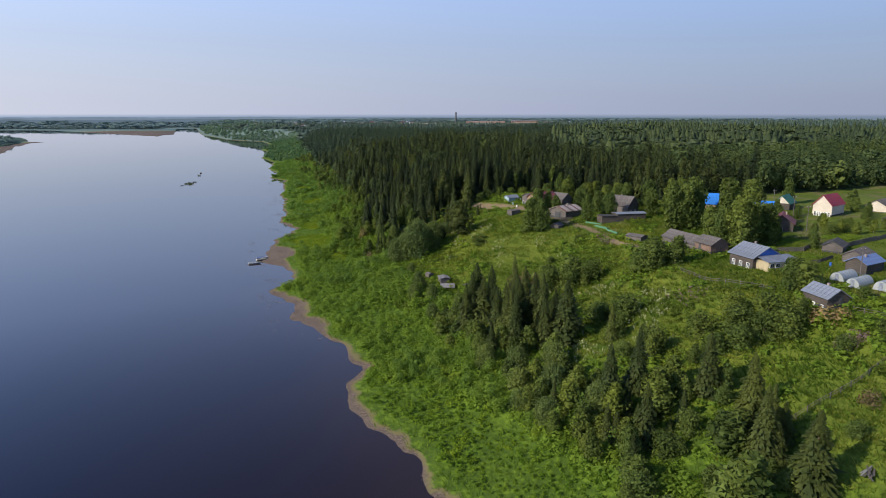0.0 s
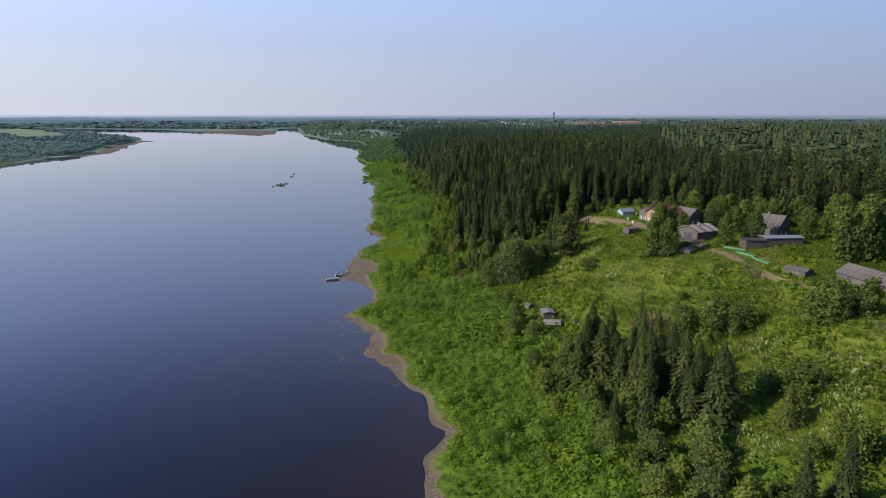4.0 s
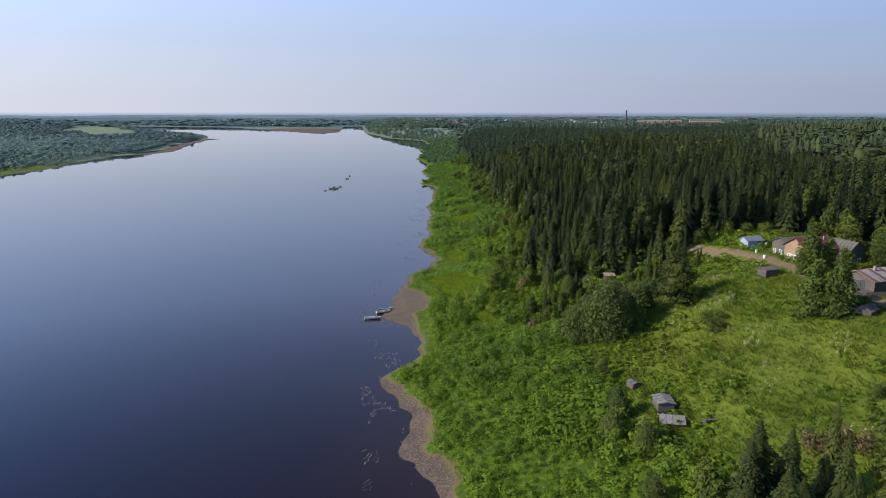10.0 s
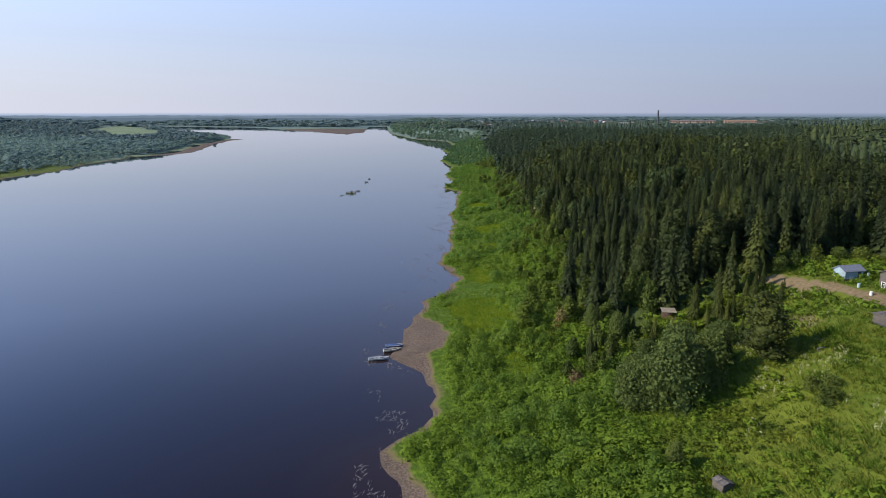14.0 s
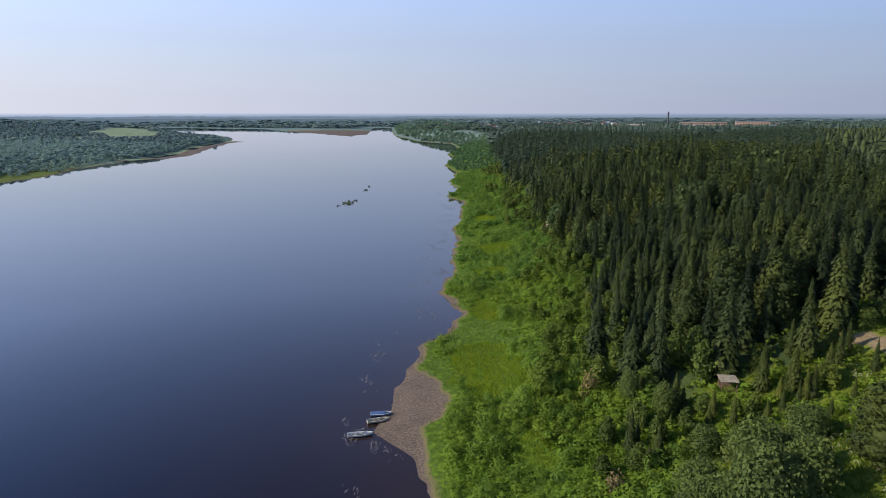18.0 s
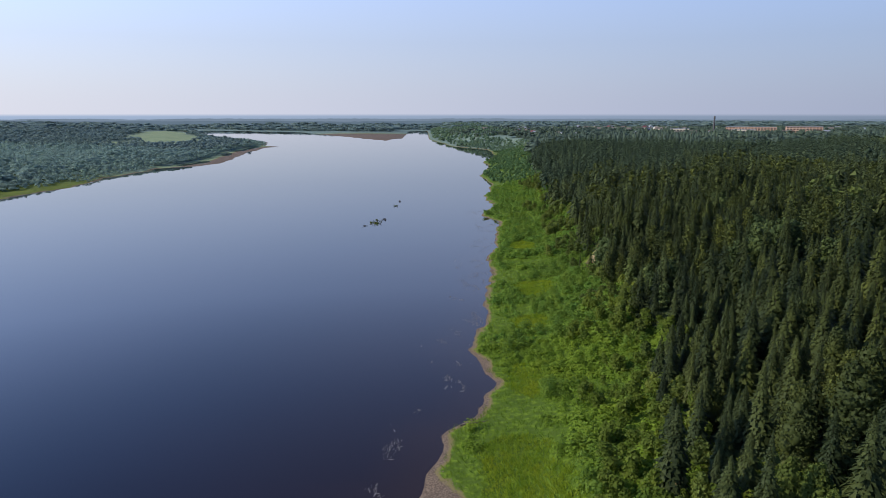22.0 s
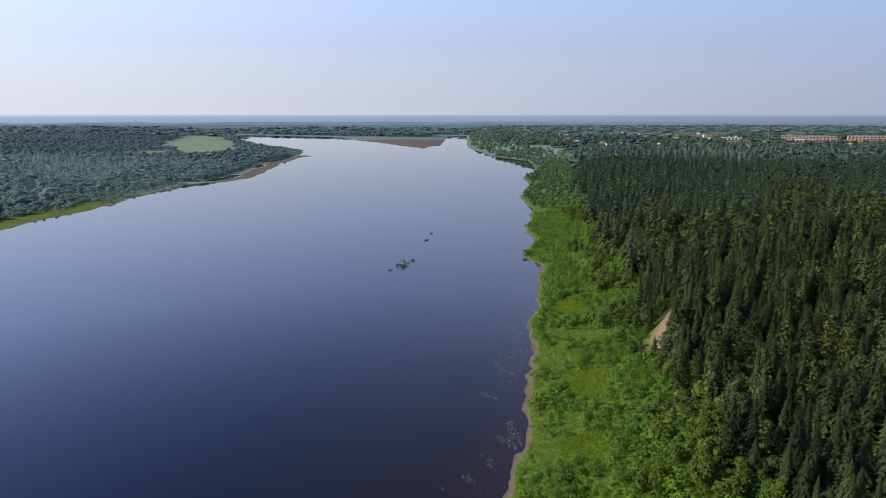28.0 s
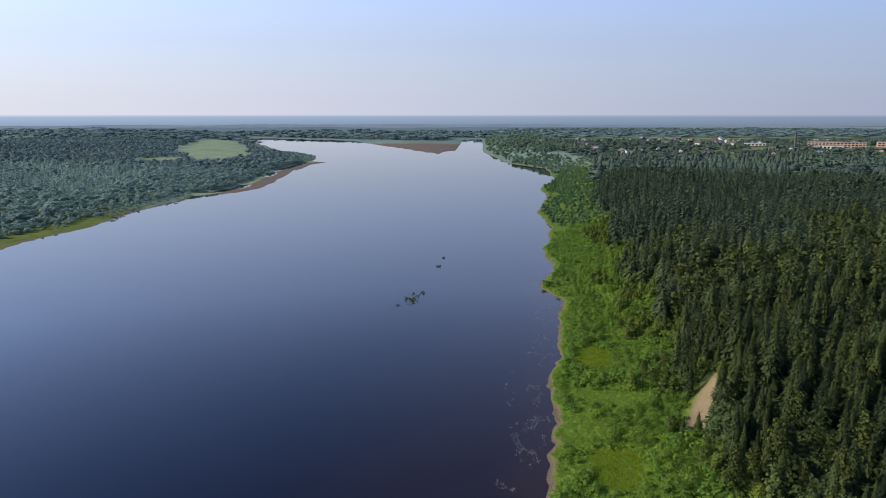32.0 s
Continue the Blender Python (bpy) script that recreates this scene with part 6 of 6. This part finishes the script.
# ---------------------------------------------------------------- boats on the pebble point
def boat(x, y, z, turn, l, w, hull, inside, label, covered=None):
    """An open river boat: hull, benches, gunwale, windscreen or cover."""
    ob = thing("motorboat", pose(x, y, z, 0, 0, turn), label, "boat", "boats")
    secs = 12
    bm = bmesh.new()
    rings = []
    for k in range(secs + 1):
        u = k / secs
        half = w / 2 * (1 - max(0, (u - 0.55) / 0.45) ** 2.2) * (0.86 + 0.14 * min(1, u * 3)) + 0.02
        rise = 0.10 + 0.26 * max(0, u - 0.5) ** 1.5
        keel = -0.10 + 0.42 * max(0, (u - 0.72) / 0.28) ** 2
        xx = -l / 2 + l * u
        rings.append([bm.verts.new((xx, s * half * f, zz)) for s, f, zz in ((1, 1, 0.45 + rise), (1, 0.78, 0.08 + rise * 0.6), (1, 0.02, keel), (-1, 0.78, 0.08 + rise * 0.6), (-1, 1, 0.45 + rise))])
    for a, b in zip(rings, rings[1:]):
        for j in range(4):
            bm.faces.new((a[j], a[j + 1], b[j + 1], b[j]))
    bm.faces.new(rings[0])
    bmesh.ops.recalc_face_normals(bm, faces=bm.faces)
    bmesh.ops.solidify(bm, geom=bm.faces[:], thickness=0.04)
    part("hull", bm, hull, ob)
    part("floor", box(bmesh.new(), -l / 2 + 0.1, -w * 0.34, 0.10, l * 0.25, w * 0.34, 0.14), inside, ob)
    bm = bmesh.new()
    pts = [(-l / 2 + l * k / secs, w / 2 * (1 - max(0, (k / secs - 0.55) / 0.45) ** 2.2) * (0.86 + 0.14 * min(1, k / secs * 3)) + 0.03, 0.47 + 0.10 + 0.26 * max(0, k / secs - 0.5) ** 1.5) for k in range(secs + 1)]
    for s in (-1, 1):
        for (ax, ay, az), (bx, by, bz) in zip(pts, pts[1:]):
            rod(bm, (ax, ay * s, az), (bx, by * s, bz), 0.05, 0.05, 5)
    part("gunwale", bm, WHITE, ob)
    bow = bmesh.new()
    tip = [(xx, yy, zz) for xx, yy, zz in pts if xx > l * 0.16]
    a = [bow.verts.new((xx, yy * 0.98, zz + 0.02)) for xx, yy, zz in tip]
    b = [bow.verts.new((xx, -yy * 0.98, zz + 0.02)) for xx, yy, zz in tip]
    for k in range(len(tip) - 1):
        bow.faces.new((a[k], b[k], b[k + 1], a[k + 1]))
    bmesh.ops.solidify(bow, geom=bow.faces[:], thickness=0.04)
    part("foredeck", bow, hull, ob)
    if covered:
        bm = bmesh.new()
        prism(bm, [(-w / 2 - 0.03, 0.5), (w / 2 + 0.03, 0.5), (w * 0.3, 0.78), (0, 0.9), (-w * 0.3, 0.78)], -l * 0.2, l / 2 - 0.05)
        bm.transform(Matrix.Rotation(radians(90), 4, "Z"))
        part("cover", bm, covered, ob)
    else:
        for u in (-0.30, -0.08, 0.12):
            part("bench", box(bmesh.new(), l * u - 0.14, -w * 0.42, 0.36, l * u + 0.14, w * 0.42, 0.41), inside, ob)
        bm = bmesh.new()
        box(bm, l * 0.17, -w * 0.4, 0.6, l * 0.17 + 0.03, w * 0.4, 0.92)
        part("windscreen", bm, GLASS, ob)
    part("transom", box(bmesh.new(), -l / 2 - 0.04, -w * 0.4, 0.05, -l / 2 + 0.02, w * 0.4, 0.62), hull, ob)


HULL_W = plain("white_boat_paint", (0.50, 0.51, 0.51), 0.4, 0.5, vary=0.12)
HULL_C = plain("cream_boat_paint", (0.52, 0.46, 0.34), 0.5, 0.5, vary=0.2)
HULL_B = plain("blue_grey_boat_paint", (0.16, 0.20, 0.30), 0.5, 0.5, vary=0.2)
TARP = plain("blue_tarpaulin", (0.07, 0.12, 0.27), 0.7, vary=0.25, relief=0.03)
DARKWOOD = plain("dark_boat_boards", (0.10, 0.085, 0.07), 0.8, vary=0.3)
boat(23.6, 288.6, 0.0, 6, 5.2, 1.5, HULL_W, DARKWOOD, "white open motorboat moored at the pebble point")
boat(27.2, 294.6, 0.1, 14, 4.7, 1.5, HULL_C, DARKWOOD, "cream wooden motorboat pulled onto the pebbles")
boat(27.8, 297.6, 0.12, 3, 4.6, 1.6, HULL_B, DARKWOOD, "blue-grey boat under a blue tarpaulin", TARP)

# ---------------------------------------------------------------- snags, weeds and stones in the water
SNAG = plain("wet_driftwood", (0.10, 0.085, 0.07), 0.8, vary=0.3)


def snag(x, y, wide, deep, n, label):
    """A stranded heap of branches with reeds and willow shoots on it."""
    ob = thing("river_snag", pose(x, y, 0), label, "driftwood", "river snags")
    for k in range(n):
        a, r = pick.uniform(0, 6.28), pick.random() ** 0.7
        u, v = math.cos(a) * r * wide, math.sin(a) * r * deep
        b = pick.uniform(0, 6.28)
        s = pick.uniform(0.8, 2.8)
        part("branch", rod(bmesh.new(), (u, v, -0.2), (u + math.cos(b) * s, v + math.sin(b) * s, pick.uniform(0.2, 1.6)), 0.14, 0.04, 5), SNAG, ob)
    m = n + 2
    a, r = rng.uniform(0, 6.28, m), rng.uniform(0, 1, m) ** 0.8
    at = np.stack([np.cos(a) * r * wide, np.sin(a) * r * deep, np.zeros(m)], 1)
    o = new("reeds", mesh_of("reeds", *strew(shrubs_mid, at, sizes(m, 0.35, 1.0, 1.3), rng), GREYWILLOW if n > 5 else SNAG))
    o.parent = ob


snag(-0.5, 653, 4.2, 14, 34, "snag of driftwood and willow shoots stranded midstream")
snag(4.5, 667, 1.6, 4, 5, "small heap of sticks beside the midstream snag")
snag(-7, 640, 0.8, 2, 3, "few sticks standing beside the midstream snag")
snag(9.5, 737, 1.5, 3.5, 6, "tiny snag of sticks in open water")
snag(12, 765, 1.2, 3, 2, "couple of sticks standing in open water")

PONDWEED = plain("pale_pondweed", (0.20, 0.185, 0.175), 0.6, vary=0.4, scale=0.6)


def mat_patch(rng_, n):
    """A wisp of weed, longer than wide."""
    a = np.sort(rng_.uniform(0, 6.28, n))
    r = rng_.uniform(0.35, 1.0, n)
    v = np.concatenate([[[0, 0, 0.012]], np.stack([np.cos(a) * r * 0.22, np.sin(a) * r * 1.3, np.full(n, 0.012)], 1)])
    return v, np.array([(0, 1 + k, 1 + (k + 1) % n) for k in range(n)])


def wisps(templates, places, rng_):
    """Wisps that lie roughly along the current, as one set of arrays."""
    out = []
    for k, (x, y, z) in enumerate(places):
        v, f = templates[k % len(templates)]
        a, m = rng_.normal(-0.25, 0.55), rng_.uniform(0.25, 1.0)
        c, s_ = math.cos(a), math.sin(a)
        out.append((np.stack([(v[:, 0] * c - v[:, 1] * s_) * m + x, (v[:, 0] * s_ + v[:, 1] * c) * m + y, v[:, 2]], 1), f))
    return join(*out)


def weedy(x, y):
    right = inland(x, y)[0]
    return (right < -1.5) & (right > -15) & (vnoise(x, y * 0.55, 4, 71) * 0.55 + vnoise(x, y * 0.5, 1.4, 72) * 0.45 > 0.66) & (vnoise(x, y, 40, 73) > 0.3)


p = scattered(20, 90, 180, 720, 0.75, weedy)
p[:, 2] = 0.0
stuff("pondweed", wisps([mat_patch(rng, 7) for k in range(6)], p, rng), PONDWEED, "pale floating pondweed along the shallows", "water plants")
STONE = plain("shore_stone", (0.17, 0.13, 0.10), 0.85, vary=0.35, scale=2)
bm = bmesh.new()
bmesh.ops.create_icosphere(bm, subdivisions=1, radius=0.5)
pebble = (np.array([v.co[:] for v in bm.verts]) * np.array([1, 0.8, 0.55]), np.array([[v.index for v in f.verts] for f in bm.faces]))
bm.free()
p = scattered(20, 90, 90, 640, 0.9, lambda x, y: (inland(x, y)[0] > -1.2) & (inland(x, y)[0] < 2.4 + 15 * np.exp(-((y - 301) / 17) ** 2) + 4 * np.exp(-((y - 212) / 18) ** 2)) & (vnoise(x, y, 3, 74) > 0.4))
p[:, 2] += 0.1
stuff("shore_stones", strew([pebble], p, sizes(len(p), 0.12, 0.4), rng), STONE, "brown pebbles and stones along the waterline", "stones")

# ---------------------------------------------------------------- town upstream
SMOKE = plain("dark_steel", (0.09, 0.09, 0.10), 0.7, vary=0.2)
st = thing("factory_chimney", pose(729, 1805, here(729, 1805, 0)), "tall dark factory chimney above the forest", "chimney")
part("shaft", rod(bmesh.new(), (0, 0, -1), (0, 0, 41), 2.6, 1.8, 12), SMOKE, st)
for z in (12, 24, 36):
    part("ring", rod(bmesh.new(), (0, 0, z), (0, 0, z + 0.7), 2.9, 2.9, 12), SMOKE, st)
PINKBRICK = plain("salmon_brick", (0.46, 0.30, 0.235), 0.85, vary=0.15, scale=0.4)


def block(x, y, turn, l, w, h, wall, roof, label, floors, bays):
    ob = thing("factory_building", pose(x, y, here(x, y, 0), 0, 0, turn), label, "building", "factory buildings")
    part("wall", box(bmesh.new(), -l / 2, -w / 2, -2, l / 2, w / 2, h), wall, ob)
    part("roof", box(bmesh.new(), -l / 2 - 0.4, -w / 2 - 0.4, h, l / 2 + 0.4, w / 2 + 0.4, h + 0.7), roof, ob)
    for f in range(floors):
        for k in range(bays):
            u = -l / 2 + l * (k + 0.5) / bays
            z = 1.2 + f * (h - 1.0) / floors
            part("window", box(bmesh.new(), u - l / bays * 0.32, -w / 2 - 0.06, z, u + l / bays * 0.32, -w / 2 + 0.1, z + (h - 1) / floors * 0.55), GLASS, ob)


block(868, 1905, -24, 118, 22, 13, PINKBRICK, R_GREY, "long salmon-brick factory building with rows of windows", 3, 16)
block(975, 1850, -24, 80, 22, 14, PINKBRICK, R_GREY, "salmon-brick factory wing with flat roof", 3, 11)
block(820, 1850, -24, 60, 14, 7, CREAM, R_GREY, "low cream workshop beside the factory", 1, 8)
block(720, 2000, -20, 50, 14, 7, CREAM, R_GREY, "low white warehouse near the factory", 1, 6)
block(660, 2120, -15, 40, 12, 8, CREAM, R_OLD, "pale apartment block in the town", 2, 7)
hues = ((CREAM, R_OLD), (LOGS, R_GREY), (CREAM, R_MAROON), (WHITE, R_GREY), (LOGS, R_OLD), (BRICK, R_OLD))


def small_house(x, y, turn, wall, roof, s, label):
    ob = thing("house", pose(x, y, here(x, y, 0), 0, 0, turn), label, "house", "town houses")
    part("wall", box(bmesh.new(), -4 * s, -5 * s, -2, 4 * s, 5 * s, 3.4 * s), wall, ob)
    for q in (-1, 1):
        part("gable", prism(bmesh.new(), [(-4 * s, 3.4 * s), (4 * s, 3.4 * s), (0, 6.2 * s)], q * 4.9 * s - 0.1, q * 4.9 * s + 0.1), wall, ob)
    bm = bmesh.new()
    prism(bm, [(-4.6 * s, 3.1 * s), (0, 6.3 * s), (4.6 * s, 3.1 * s), (4.6 * s, 3.4 * s), (0, 6.6 * s), (-4.6 * s, 3.4 * s)], -5.5 * s, 5.5 * s)
    part("roof", bm, roof, ob)
    for u in (-2, 2):
        part("window", box(bmesh.new(), u * s - 0.7, -5 * s - 0.06, 1.2 * s, u * s + 0.7, -5 * s + 0.1, 2.6 * s), GLASS, ob)


for x, y, turn, k, size in TOWN_PLOTS:
    small_house(x, y, turn, *hues[k], size, "small gabled house of the town upstream")
small_house(269, 2205, -10, WHITE, R_GREY, 1.3, "white house standing alone above the river")
small_house(-585, 1640, 30, WHITE, R_GREY, 0.9, "small white house on the opposite bank")


def drift_log(x, y, turn, long, label):
    """A washed-up trunk with a few broken limbs."""
    ob = thing("driftwood_log", pose(x, y, max(here(x, y, 0), 0.05), 0, 0, turn), label, "log", "driftwood logs")
    part("trunk", rod(bmesh.new(), (-long / 2, 0, 0.12), (long / 2, 0.15, 0.2), 0.2, 0.08, 8), SNAG, ob)
    for u, v, w in ((0.1, 0.8, 0.5), (0.25, -0.7, 0.35), (0.36, 0.5, 0.4)):
        part("limb", rod(bmesh.new(), (u * long, 0, 0.18), (u * long + 0.7, v, w), 0.07, 0.03, 5), SNAG, ob)


drift_log(46, 346, 16, 7.5, "dark driftwood trunk lying across the pebble beach")
drift_log(57, 402, -12, 4.0, "small dark driftwood trunk at the waterline")
